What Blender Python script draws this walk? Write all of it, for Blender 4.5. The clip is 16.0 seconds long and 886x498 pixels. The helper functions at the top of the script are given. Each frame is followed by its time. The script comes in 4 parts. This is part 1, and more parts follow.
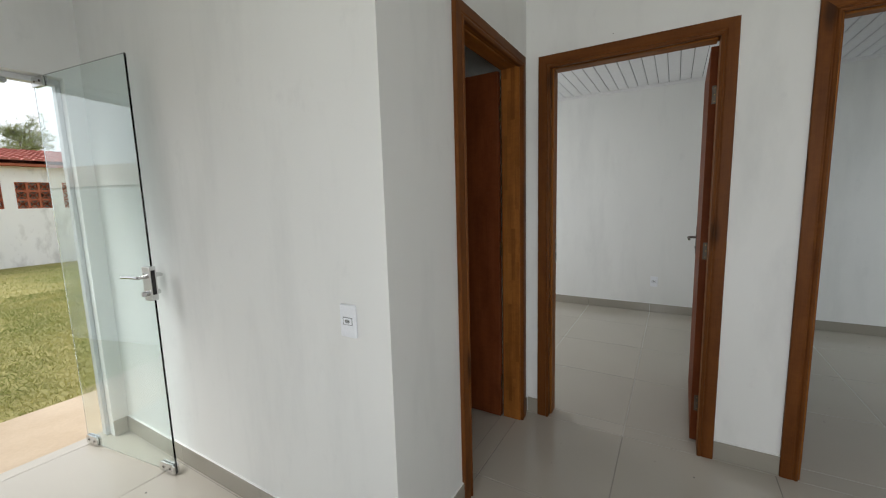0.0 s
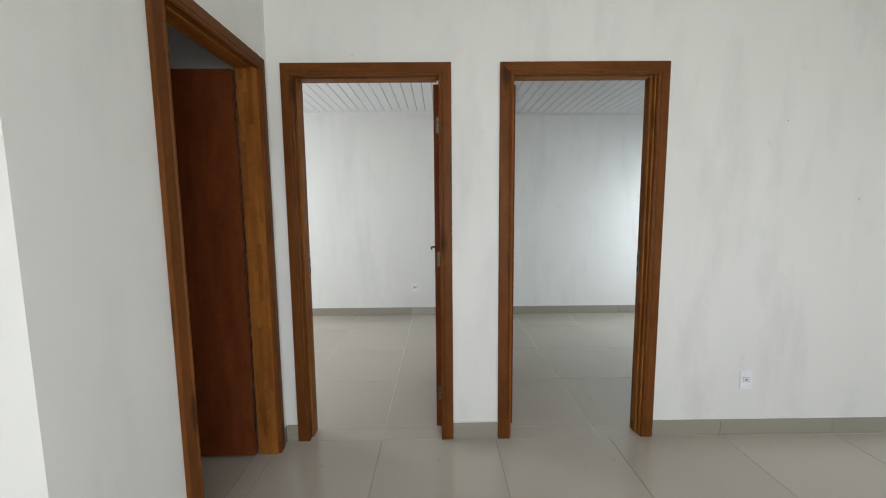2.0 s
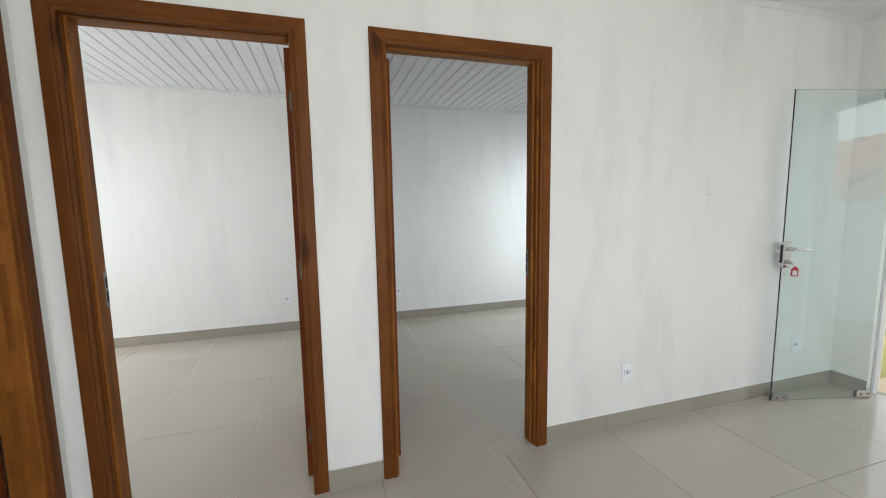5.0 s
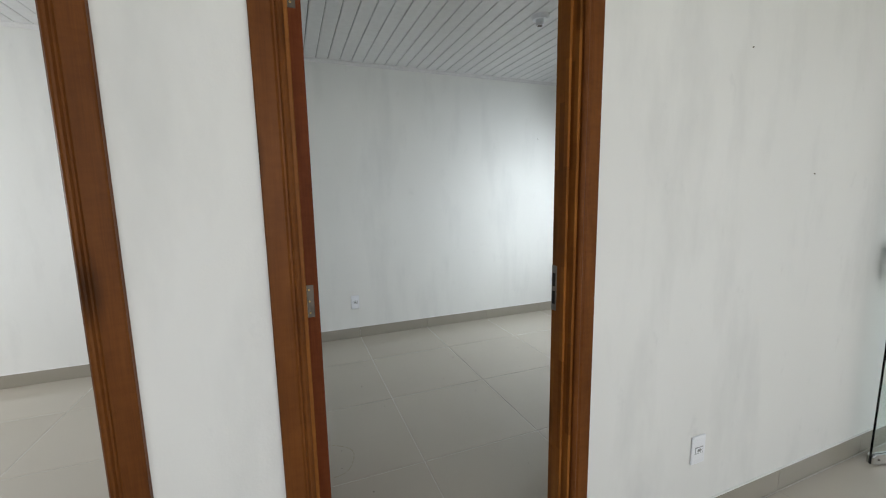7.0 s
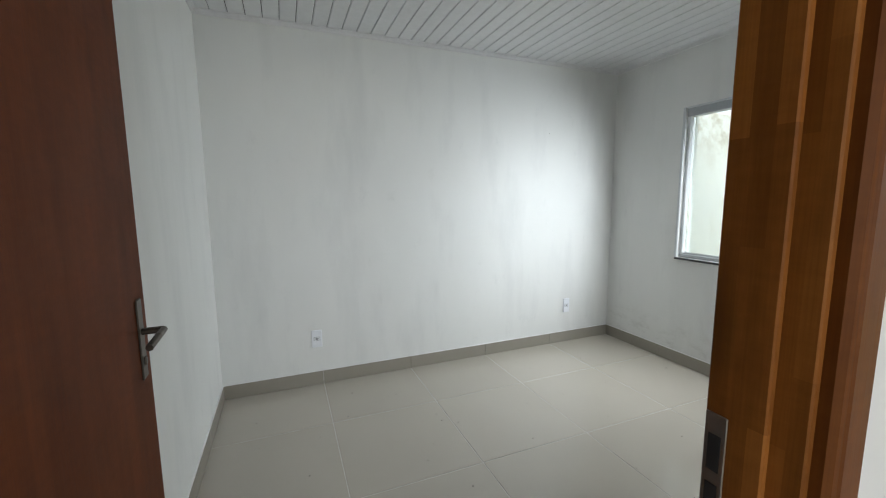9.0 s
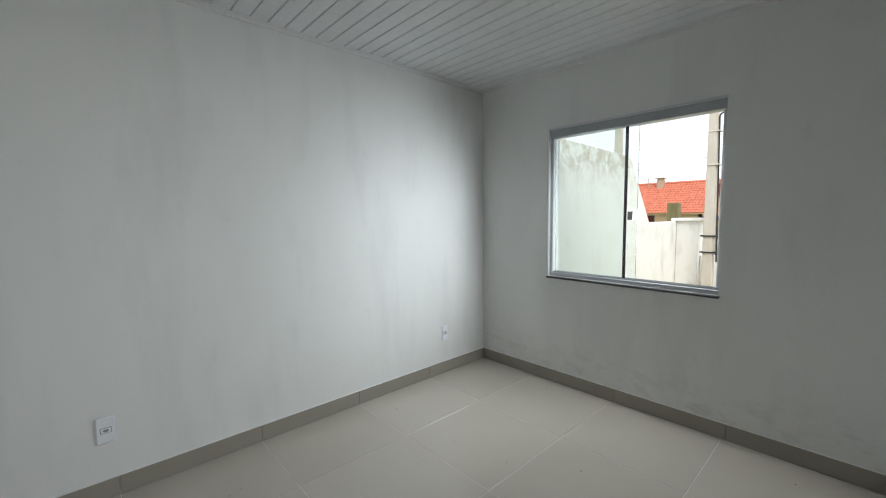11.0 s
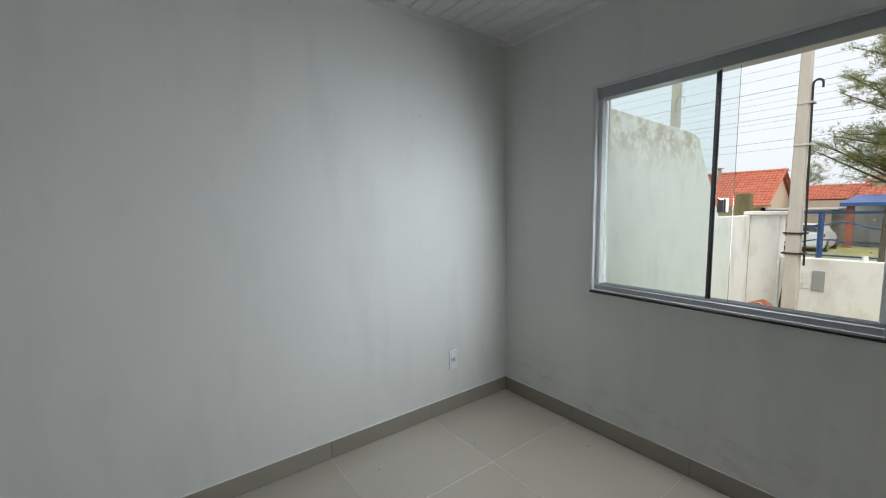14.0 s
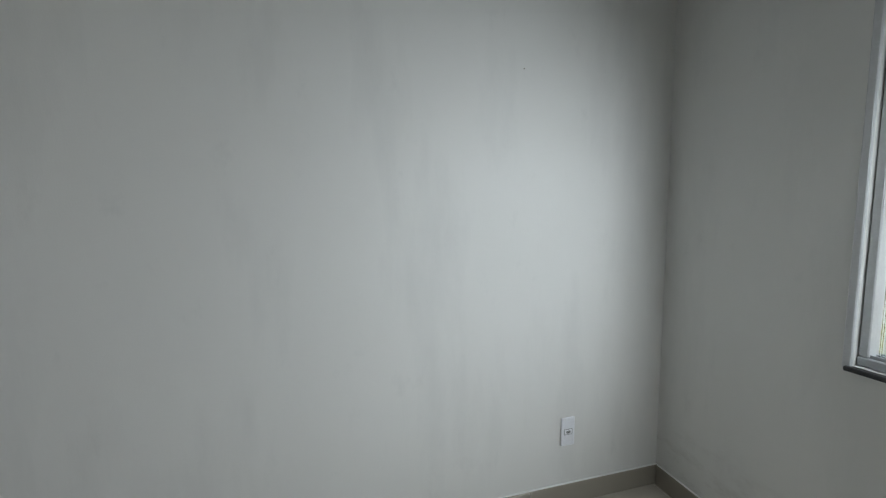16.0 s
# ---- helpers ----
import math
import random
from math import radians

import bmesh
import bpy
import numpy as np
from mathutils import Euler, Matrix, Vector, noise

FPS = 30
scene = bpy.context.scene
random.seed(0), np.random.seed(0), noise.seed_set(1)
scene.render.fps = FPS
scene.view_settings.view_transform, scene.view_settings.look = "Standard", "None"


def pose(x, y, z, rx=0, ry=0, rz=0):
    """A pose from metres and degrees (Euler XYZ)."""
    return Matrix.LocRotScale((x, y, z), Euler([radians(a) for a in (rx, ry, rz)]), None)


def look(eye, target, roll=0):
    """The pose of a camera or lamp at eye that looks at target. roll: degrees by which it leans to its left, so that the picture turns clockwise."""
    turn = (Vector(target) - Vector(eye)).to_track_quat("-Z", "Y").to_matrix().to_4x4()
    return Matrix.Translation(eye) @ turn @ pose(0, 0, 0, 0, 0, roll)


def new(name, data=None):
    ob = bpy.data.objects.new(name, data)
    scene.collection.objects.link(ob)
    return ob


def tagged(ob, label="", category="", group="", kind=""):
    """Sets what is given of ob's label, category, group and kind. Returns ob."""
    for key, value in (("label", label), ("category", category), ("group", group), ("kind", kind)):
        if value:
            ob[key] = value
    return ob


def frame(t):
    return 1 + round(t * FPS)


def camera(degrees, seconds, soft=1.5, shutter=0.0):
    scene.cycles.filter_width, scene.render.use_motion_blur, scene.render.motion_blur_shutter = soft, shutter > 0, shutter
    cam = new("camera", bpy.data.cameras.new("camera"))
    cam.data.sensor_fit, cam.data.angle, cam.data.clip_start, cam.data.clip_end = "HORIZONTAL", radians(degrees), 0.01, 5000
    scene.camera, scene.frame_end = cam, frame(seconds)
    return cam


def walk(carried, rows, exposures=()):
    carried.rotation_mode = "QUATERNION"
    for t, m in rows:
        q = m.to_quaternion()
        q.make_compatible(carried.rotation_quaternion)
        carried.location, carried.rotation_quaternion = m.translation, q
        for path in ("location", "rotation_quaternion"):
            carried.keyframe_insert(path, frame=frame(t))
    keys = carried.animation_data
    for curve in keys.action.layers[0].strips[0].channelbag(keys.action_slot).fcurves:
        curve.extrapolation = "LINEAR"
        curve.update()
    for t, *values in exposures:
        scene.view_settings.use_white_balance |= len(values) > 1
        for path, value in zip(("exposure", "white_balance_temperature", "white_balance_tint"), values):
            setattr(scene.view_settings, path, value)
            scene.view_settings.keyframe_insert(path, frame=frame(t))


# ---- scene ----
cam = camera(97.1, 16.0, soft=1.1)
PATH = [
    (0, (0.786, -2.342, 1.394), (-0.226, -0.637, 1.137), -1.6),
    (0.5, (0.786, -2.306, 1.396), (0.096, -0.446, 1.148), -1.1),
    (1, (0.852, -2.28, 1.399), (0.464, -0.332, 1.165), -0.6),
    (1.5, (0.901, -2.26, 1.397), (0.754, -0.278, 1.173), -0.5),
    (2, (0.938, -2.243, 1.395), (0.955, -0.255, 1.181), -0.5),
    (2.5, (0.961, -2.227, 1.398), (1.092, -0.242, 1.192), -0.7),
    (3, (0.98, -2.208, 1.396), (1.173, -0.228, 1.187), -0.7),
    (3.5, (1.018, -2.185, 1.39), (1.263, -0.212, 1.178), -0.7),
    (4, (1.059, -2.157, 1.381), (1.398, -0.197, 1.166), -0.6),
    (4.5, (1.056, -2.052, 1.383), (1.518, -0.118, 1.163), -0.8),
    (4.7, (1.042, -1.984, 1.385), (1.554, -0.064, 1.163), -0.9),
    (6.8, (1.29, -1.071, 1.353), (2.012, 0.776, 1.099), -0.7),
    (7, (1.334, -0.968, 1.363), (2.05, 0.879, 1.086), -1.0),
    (7.5, (1.488, -0.761, 1.369), (2.16, 1.103, 1.097), -0.4),
    (8, (1.578, -0.579, 1.362), (2.252, 1.284, 1.087), -0.2),
    (8.2, (1.593, -0.5, 1.364), (2.281, 1.359, 1.093), -0.3),
    (10.3, (1.815, 0.188, 1.379), (2.868, 1.879, 1.197), -0.4),
    (10.5, (1.819, 0.228, 1.381), (2.966, 1.857, 1.208), -0.6),
    (11, (1.84, 0.253, 1.387), (3.189, 1.72, 1.219), -0.6),
    (11.5, (1.874, 0.242, 1.398), (3.345, 1.585, 1.217), -0.7),
    (12, (1.887, 0.27, 1.43), (3.398, 1.563, 1.215), -1.3),
    (12.5, (2.027, 0.34, 1.373), (3.494, 1.685, 1.176), -0.9),
    (13, (2.191, 0.408, 1.374), (3.571, 1.841, 1.17), -0.9),
    (13.5, (2.357, 0.556, 1.37), (3.667, 2.054, 1.17), -0.9),
    (14, (2.53, 0.715, 1.369), (3.732, 2.302, 1.175), -0.7),
    (14.5, (2.735, 0.827, 1.375), (3.782, 2.521, 1.186), -0.1),
    (15, (2.826, 0.975, 1.387), (3.763, 2.73, 1.185), 0.2),
    (15.5, (2.978, 1.114, 1.386), (3.751, 2.948, 1.194), -0.4),
    (16, (3.137, 1.247, 1.366), (3.672, 3.164, 1.177), -0.4),
]
walk(cam, [(t, look(eye, target, roll)) for t, eye, target, roll in PATH],
     [(0, 0.70), (1.0, 1.08), (1.8, 1.2), (3.0, 1.36), (4.7, 1.40), (6.8, 1.15), (7.5, 1.18), (8.2, 1.47), (10.3, 0.78), (11.5, 0.93), (12.5, 0.80), (13.5, 0.54), (15, 0.33), (16, 0.38)])


# ---- daylight: overcast sky, soft sun ----
world = bpy.data.worlds.new("overcast")
world.use_nodes = True
scene.world = world
wn, wl = world.node_tree.nodes, world.node_tree.links
sky = wn.new("ShaderNodeTexSky")
sky.sky_type, sky.sun_disc = "NISHITA", False
sky.sun_elevation, sky.sun_rotation = radians(54), radians(222)
sky.dust_density, sky.air_density = 4.0, 1.0
pale = wn.new("ShaderNodeHueSaturation")
pale.inputs["Saturation"].default_value = 0.28
wl.new(sky.outputs[0], pale.inputs["Color"])
cloud = wn.new("ShaderNodeMix")
cloud.data_type = "RGBA"
cloud.inputs[0].default_value = 0.82
cloud.inputs[7].default_value = (4.85, 5.1, 5.4, 1)
wl.new(pale.outputs[0], cloud.inputs[6])
wl.new(cloud.outputs[2], wn["Background"].inputs[0])
wn["Background"].inputs[1].default_value = 0.15

sun = new("sun", bpy.data.lights.new("sun", "SUN"))
sun.data.energy, sun.data.angle, sun.data.color = 1.5, radians(40), (1.0, 0.97, 0.93)
sun.matrix_world = look((0, 0, 0), (-math.sin(radians(222)) * math.cos(radians(54)), -math.cos(radians(222)) * math.cos(radians(54)), -math.sin(radians(54))))


def opening_light(name, where, target, width, height, watts, spread=180.0, color=(0.95, 0.98, 1.0)):
    """Sky light that comes in through an opening of the house."""
    data = bpy.data.lights.new(name, "AREA")
    data.shape, data.size, data.size_y = "RECTANGLE", width, height
    data.energy, data.spread, data.color = watts, radians(spread), color
    ob = new(name, data)
    ob.matrix_world = look(where, target)
    return ob


opening_light("bedroom_window_daylight", (4.64, 1.36, 1.56), (3.925, 2.06, 1.24), 0.60, 1.00, 5.4, 102, (0.88, 0.95, 1.0))
opening_light("bedroom_window_skylight", (4.64, 1.44, 1.96), (4.36, 1.39, 1.00), 0.9, 0.14, 3.5, 106, (0.92, 0.97, 1.0))
# fill lamp added in an unseen south opening to brighten the living room
opening_light("south_fill_light", (1.4, -3.93, 1.55), (1.3, 0, 1.2), 2.6, 1.1, 18.5, 170, (0.96, 0.985, 1.0))
opening_light("back_door_daylight", (-2.16, -2.55, 2.03), (-1.83, -2.60, 1.09), 1.0, 0.12, 3.5, 108, (0.95, 0.98, 1.0))
opening_light("front_door_daylight", (4.50, -0.62, 1.1), (3.87, -1.985, 0.98), 0.32, 1.9, 8.5, 80, (0.94, 0.98, 1.0))
opening_light("west_bedroom_daylight", (-2.10, 1.4, 1.5), (0, 1.6, 1.3), 1.1, 1.1, 12, 170)

# ---- materials ----
NT = {}


def nodes_of(name):
    m = bpy.data.materials.new(name)
    m.use_nodes = True
    return m, m.node_tree.nodes, m.node_tree.links, m.node_tree.nodes["Principled BSDF"]


def noise_node(n, l, src, scale, detail=4.0, rough=0.55, stretch=(1, 1, 1), offset=None):
    mp = n.new("ShaderNodeMapping")
    mp.inputs["Scale"].default_value = stretch
    l.new(src, mp.inputs["Vector"])
    if offset is not None:
        l.new(offset, mp.inputs["Location"])
    t = n.new("ShaderNodeTexNoise")
    t.inputs["Scale"].default_value = scale
    t.inputs["Detail"].default_value = detail
    t.inputs["Roughness"].default_value = rough
    l.new(mp.outputs[0], t.inputs["Vector"])
    return t.outputs["Fac"]


def ramp(n, l, src, stops):
    r = n.new("ShaderNodeValToRGB")
    e = r.color_ramp.elements
    e[0].position, e[0].color = stops[0][0], (*stops[0][1], 1)
    e[1].position, e[1].color = stops[-1][0], (*stops[-1][1], 1)
    for p, c in stops[1:-1]:
        x = e.new(p)
        x.color = (*c, 1)
    l.new(src, r.inputs[0])
    return r.outputs[0]


def mix(n, l, kind, a, b, fac):
    x = n.new("ShaderNodeMix")
    x.data_type, x.blend_type = "RGBA", kind
    for sock, v in ((x.inputs[6], a), (x.inputs[7], b), (x.inputs[0], fac)):
        if isinstance(v, (int, float)):
            sock.default_value = v
        elif isinstance(v, tuple):
            sock.default_value = (*v, 1)
        else:
            l.new(v, sock)
    return x.outputs[2]


def rough_map(n, l, b, src, lo, hi):
    r = n.new("ShaderNodeMapRange")
    r.inputs[3].default_value, r.inputs[4].default_value = lo, hi
    l.new(src, r.inputs[0])
    l.new(r.outputs[0], b.inputs["Roughness"])


def bump(n, l, b, src, strength, distance=0.002):
    x = n.new("ShaderNodeBump")
    x.inputs["Strength"].default_value, x.inputs["Distance"].default_value = strength, distance
    l.new(src, x.inputs["Height"])
    l.new(x.outputs[0], b.inputs["Normal"])


def surface(name, c1, c2, scale=3.0, rough=(0.4, 0.6), metal=0.0, stretch=(1, 1, 1), fine=60.0, bumpy=0.15, random_tint=0.0, dist=0.002):
    """A surface with blotches at one scale, grain at another, relief, and a tint that differs from object to object."""
    m, n, l, b = nodes_of(name)
    co = n.new("ShaderNodeTexCoord").outputs["Object"]
    info = n.new("ShaderNodeObjectInfo")
    big = noise_node(n, l, co, scale, 5, 0.6, stretch, info.outputs["Random"])
    small = noise_node(n, l, co, fine, 3, 0.6, stretch)
    col = ramp(n, l, big, [(0.3, c1), (0.7, c2)])
    g = ramp(n, l, small, [(0.25, (0.9, 0.9, 0.9)), (0.75, (1.06, 1.06, 1.06))])
    col = mix(n, l, "MULTIPLY", col, g, 0.6)
    if random_tint:
        t = ramp(n, l, info.outputs["Random"], [(0.0, (1 - random_tint,) * 3), (1.0, (1 + random_tint * 0.6,) * 3)])
        col = mix(n, l, "MULTIPLY", col, t, 1.0)
    l.new(col, b.inputs["Base Color"])
    b.inputs["Metallic"].default_value = metal
    rough_map(n, l, b, small, *rough)
    if bumpy:
        bump(n, l, b, small, bumpy, dist)
    return m


def plaster(name, base, stain, amount, seed, run=0.38, size=2.6, coping=None, scuffs=0.0):
    """Rolled wall paint with faint grey smudges that run down, and roller grain."""
    m, n, l, b = nodes_of(name)
    co = n.new("ShaderNodeTexCoord").outputs["Object"]
    off = n.new("ShaderNodeCombineXYZ")
    off.inputs[0].default_value = seed
    soft = noise_node(n, l, co, 1.3, 3, 0.5, (1.2, 1.2, 0.45), off.outputs[0])
    runs = noise_node(n, l, co, size, 5, 0.6, (1.6, 1.6, run), off.outputs[0])
    spots = noise_node(n, l, co, 9.0, 5, 0.65, (1, 1, 0.6), off.outputs[0])
    grain = noise_node(n, l, co, 160, 3, 0.6)
    col = ramp(n, l, soft, [(0.35, base), (0.75, tuple(c * 0.94 for c in base))])
    f1 = ramp(n, l, runs, [(0.50, (0, 0, 0)), (0.74, (amount,) * 3)])
    col = mix(n, l, "MIX", col, stain, f1)
    f2 = ramp(n, l, spots, [(0.62, (0, 0, 0)), (0.80, (amount * 0.8,) * 3)])
    col = mix(n, l, "MIX", col, stain, f2)
    if scuffs:
        xyz = n.new("ShaderNodeSeparateXYZ")
        l.new(co, xyz.inputs[0])
        low = n.new("ShaderNodeMapRange")
        low.inputs[1].default_value, low.inputs[2].default_value = 0.42, 0.12
        l.new(xyz.outputs[2], low.inputs[0])
        rub = noise_node(n, l, co, 4.5, 6, 0.72, (1, 1, 2.2), off.outputs[0])
        f4 = ramp(n, l, rub, [(0.50, (0, 0, 0)), (0.66, (scuffs,) * 3)])
        f4 = mix(n, l, "MULTIPLY", f4, low.outputs[0], 1.0)
        col = mix(n, l, "MIX", col, (0.40, 0.385, 0.35), f4)
    if coping:
        xyz = n.new("ShaderNodeSeparateXYZ")
        l.new(co, xyz.inputs[0])
        near = n.new("ShaderNodeMapRange")
        near.inputs[1].default_value, near.inputs[2].default_value = coping[0], coping[1]
        l.new(xyz.outputs[2], near.inputs[0])
        flake = noise_node(n, l, co, 6.0, 6, 0.7, (1, 1, 1.2), off.outputs[0])
        f3 = ramp(n, l, flake, [(0.42, (0, 0, 0)), (0.58, (0.75, 0.75, 0.75))])
        f3 = mix(n, l, "MULTIPLY", f3, near.outputs[0], 1.0)
        col = mix(n, l, "MIX", col, (0.42, 0.36, 0.27), f3)
    l.new(col, b.inputs["Base Color"])
    rough_map(n, l, b, spots, 0.5, 0.75)
    both = mix(n, l, "ADD", grain, spots, 0.6)
    bump(n, l, b, both, 0.22, 0.0018)
    return m


def wood(name, dark, mid, light, knots=0.6, rough=(0.38, 0.6), lam=True, spec=0.14):
    """Varnished timber, the grain along local z, with knots, dark streaks and finger-jointed blocks."""
    m, n, l, b = nodes_of(name)
    co = n.new("ShaderNodeTexCoord").outputs["Object"]
    info = n.new("ShaderNodeObjectInfo")
    sh = n.new("ShaderNodeMath")
    sh.operation = "MULTIPLY"
    sh.inputs[1].default_value = 37.0
    l.new(info.outputs["Random"], sh.inputs[0])
    grain = noise_node(n, l, co, 5, 6, 0.6, (5, 5, 0.55), sh.outputs[0])
    band = noise_node(n, l, co, 2.2, 3, 0.5, (5, 5, 0.5), sh.outputs[0])
    fibre = noise_node(n, l, co, 60, 3, 0.6, (6, 6, 0.15), sh.outputs[0])
    col = ramp(n, l, grain, [(0.25, dark), (0.5, mid), (0.8, light)])
    tone = ramp(n, l, band, [(0.3, (0.62, 0.58, 0.55)), (0.7, (1.15, 1.12, 1.08))])
    col = mix(n, l, "MULTIPLY", col, tone, 0.4)
    fib = ramp(n, l, fibre, [(0.3, (0.8, 0.78, 0.75)), (0.7, (1.08, 1.08, 1.08))])
    col = mix(n, l, "MULTIPLY", col, fib, 0.6)
    if lam:
        # strips 23 mm wide, each of blocks about 0.3 m long with its own tone
        xyz = n.new("ShaderNodeSeparateXYZ")
        l.new(co, xyz.inputs[0])

        def step(op, a, b, c=None):
            k = n.new("ShaderNodeMath")
            k.operation = op
            for i, q in enumerate((a, b, c)):
                if q is None:
                    continue
                if isinstance(q, (int, float)):
                    k.inputs[i].default_value = q
                else:
                    l.new(q, k.inputs[i])
            return k.outputs[0]
        strip = step("FLOOR", step("MULTIPLY_ADD", xyz.outputs[1], 43.0, sh.outputs[0]), None)
        shift = n.new("ShaderNodeTexWhiteNoise")
        shift.noise_dimensions = "1D"
        l.new(strip, shift.inputs["W"])
        cell = step("FLOOR", step("MULTIPLY_ADD", xyz.outputs[2], 3.2, step("MULTIPLY", shift.outputs["Value"], 7.0)), None)
        pair = n.new("ShaderNodeCombineXYZ")
        l.new(strip, pair.inputs[0])
        l.new(cell, pair.inputs[1])
        tint = n.new("ShaderNodeTexWhiteNoise")
        tint.noise_dimensions = "2D"
        l.new(pair.outputs[0], tint.inputs["Vector"])
        blocks = ramp(n, l, tint.outputs["Value"], [(0.0, (0.62, 0.56, 0.50)), (1.0, (1.16, 1.16, 1.14))])
        col = mix(n, l, "MULTIPLY", col, blocks, 0.75)
    blot = noise_node(n, l, co, 6.5, 4, 0.62, (1.6, 1.6, 0.8), sh.outputs[0])
    smoke = ramp(n, l, blot, [(0.30, (0.62, 0.56, 0.50)), (0.52, (1.0, 1.0, 1.0)), (0.75, (1.10, 1.08, 1.04))])
    col = mix(n, l, "MULTIPLY", col, smoke, 0.5)
    cross = noise_node(n, l, co, 34, 3, 0.6, (0.7, 0.7, 2.4), sh.outputs[0])
    figure = ramp(n, l, cross, [(0.3, (0.84, 0.82, 0.80)), (0.65, (1.04, 1.04, 1.04))])
    col = mix(n, l, "MULTIPLY", col, figure, 0.55)
    if knots:
        mp = n.new("ShaderNodeMapping")
        mp.inputs["Scale"].default_value = (16, 16, 5.0)
        l.new(co, mp.inputs["Vector"])
        l.new(sh.outputs[0], mp.inputs["Location"])
        k = n.new("ShaderNodeTexVoronoi")
        k.inputs["Scale"].default_value = 0.42
        l.new(mp.outputs[0], k.inputs["Vector"])
        kf = ramp(n, l, k.outputs["Distance"], [(0.10, (knots,) * 3), (0.22, (0, 0, 0))])
        col = mix(n, l, "MIX", col, tuple(c * 0.25 for c in dark), kf)
    l.new(col, b.inputs["Base Color"])
    rough_map(n, l, b, fibre, *rough)
    b.inputs["Specular IOR Level"].default_value = spec
    b.inputs["Coat Weight"].default_value = 0.0
    b.inputs["Coat Roughness"].default_value = 0.22
    bump(n, l, b, fibre, 0.12, 0.001)
    return m


def glass(name, tint, rough=0.0):
    m, n, l, b = nodes_of(name)
    b.inputs["Base Color"].default_value = (*tint, 1)
    b.inputs["Transmission Weight"].default_value = 1.0
    b.inputs["Roughness"].default_value = rough
    b.inputs["IOR"].default_value = 1.48
    return m


def tile_mat(name, c1, c2):
    """Polished porcelain, faintly clouded, each tile a shade apart."""
    m, n, l, b = nodes_of(name)
    co = n.new("ShaderNodeTexCoord").outputs["Object"]
    info = n.new("ShaderNodeObjectInfo")
    cloud = noise_node(n, l, co, 2.2, 2, 0.4)
    tone = n.new("ShaderNodeMath")
    tone.operation = "MULTIPLY_ADD"
    tone.inputs[1].default_value = 0.55
    l.new(cloud, tone.inputs[0])
    half = n.new("ShaderNodeMath")
    half.operation = "MULTIPLY"
    half.inputs[1].default_value = 0.45
    l.new(info.outputs["Random"], half.inputs[0])
    l.new(half.outputs[0], tone.inputs[2])
    l.new(mix(n, l, "MIX", c1, c2, tone.outputs[0]), b.inputs["Base Color"])
    rough_map(n, l, b, noise_node(n, l, co, 5.0, 4, 0.6), 0.08, 0.18)
    return m


WALL = plaster("white_wall_paint", (0.81, 0.815, 0.80), (0.52, 0.53, 0.53), 0.25, 0.0)
WALL_SCUFFED = plaster("scuffed_white_wall_paint", (0.81, 0.815, 0.80), (0.52, 0.53, 0.53), 0.25, 0.0, scuffs=0.38)
WALL_WORN = plaster("smudged_white_wall_paint", (0.81, 0.812, 0.80), (0.44, 0.45, 0.45), 0.30, 21.0, 0.5, 1.9)
OUTER = plaster("weathered_white_plaster", (0.83, 0.83, 0.81), (0.52, 0.49, 0.43), 0.6, 7.0, 0.9, 1.9)
BOUNDARY = plaster("rain_stained_boundary_plaster", (0.83, 0.83, 0.81), (0.54, 0.51, 0.45), 0.36, 13.0, 0.95, 3.4, (1.70, 2.06))
OLDWALL = plaster("mouldy_white_plaster", (0.80, 0.80, 0.79), (0.25, 0.24, 0.23), 0.42, 3.0, 0.8)
PVC = surface("white_pvc_lining", (0.74, 0.75, 0.77), (0.78, 0.79, 0.81), 1.2, (0.28, 0.42), fine=25, bumpy=0.03)
TRIM_PVC = surface("white_pvc_cornice", (0.70, 0.70, 0.71), (0.78, 0.78, 0.79), 2.0, (0.35, 0.5), fine=30, bumpy=0.05)
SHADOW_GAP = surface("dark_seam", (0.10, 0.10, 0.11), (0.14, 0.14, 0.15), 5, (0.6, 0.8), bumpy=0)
TILE = tile_mat("greige_porcelain", (0.432, 0.400, 0.344), (0.492, 0.456, 0.394))
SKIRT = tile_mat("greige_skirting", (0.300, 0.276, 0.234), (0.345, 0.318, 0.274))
GROUT = surface("pale_grout", (0.57, 0.56, 0.53), (0.67, 0.66, 0.63), 6, (0.7, 0.9), fine=90, bumpy=0.2)
GROUT_DARK = surface("grey_grout", (0.20, 0.19, 0.175), (0.30, 0.29, 0.27), 6, (0.7, 0.9), fine=90, bumpy=0.2)
CASING = wood("varnished_cedar", (0.130, 0.043, 0.0094), (0.160, 0.054, 0.0118), (0.195, 0.069, 0.0152), 0.85, lam=False)
JAMB = wood("finger_jointed_cedar", (0.245, 0.090, 0.0190), (0.300, 0.113, 0.0240), (0.37, 0.146, 0.033), 0.85)
LEAF = wood("dark_mahogany_veneer", (0.150, 0.039, 0.0122), (0.178, 0.048, 0.0152), (0.208, 0.058, 0.0195), 0.0, (0.5, 0.62), lam=False, spec=0.09)
BRASS = surface("dull_brass", (0.26, 0.18, 0.075), (0.40, 0.28, 0.12), 20, (0.3, 0.5), 1.0, bumpy=0.05)
CHROME = surface("brushed_chrome", (0.62, 0.62, 0.62), (0.72, 0.72, 0.71), 8, (0.14, 0.3), 1.0, fine=120, bumpy=0.03)
GREY_METAL = surface("worn_steel", (0.26, 0.25, 0.23), (0.36, 0.35, 0.32), 30, (0.35, 0.5), 1.0, bumpy=0.05)
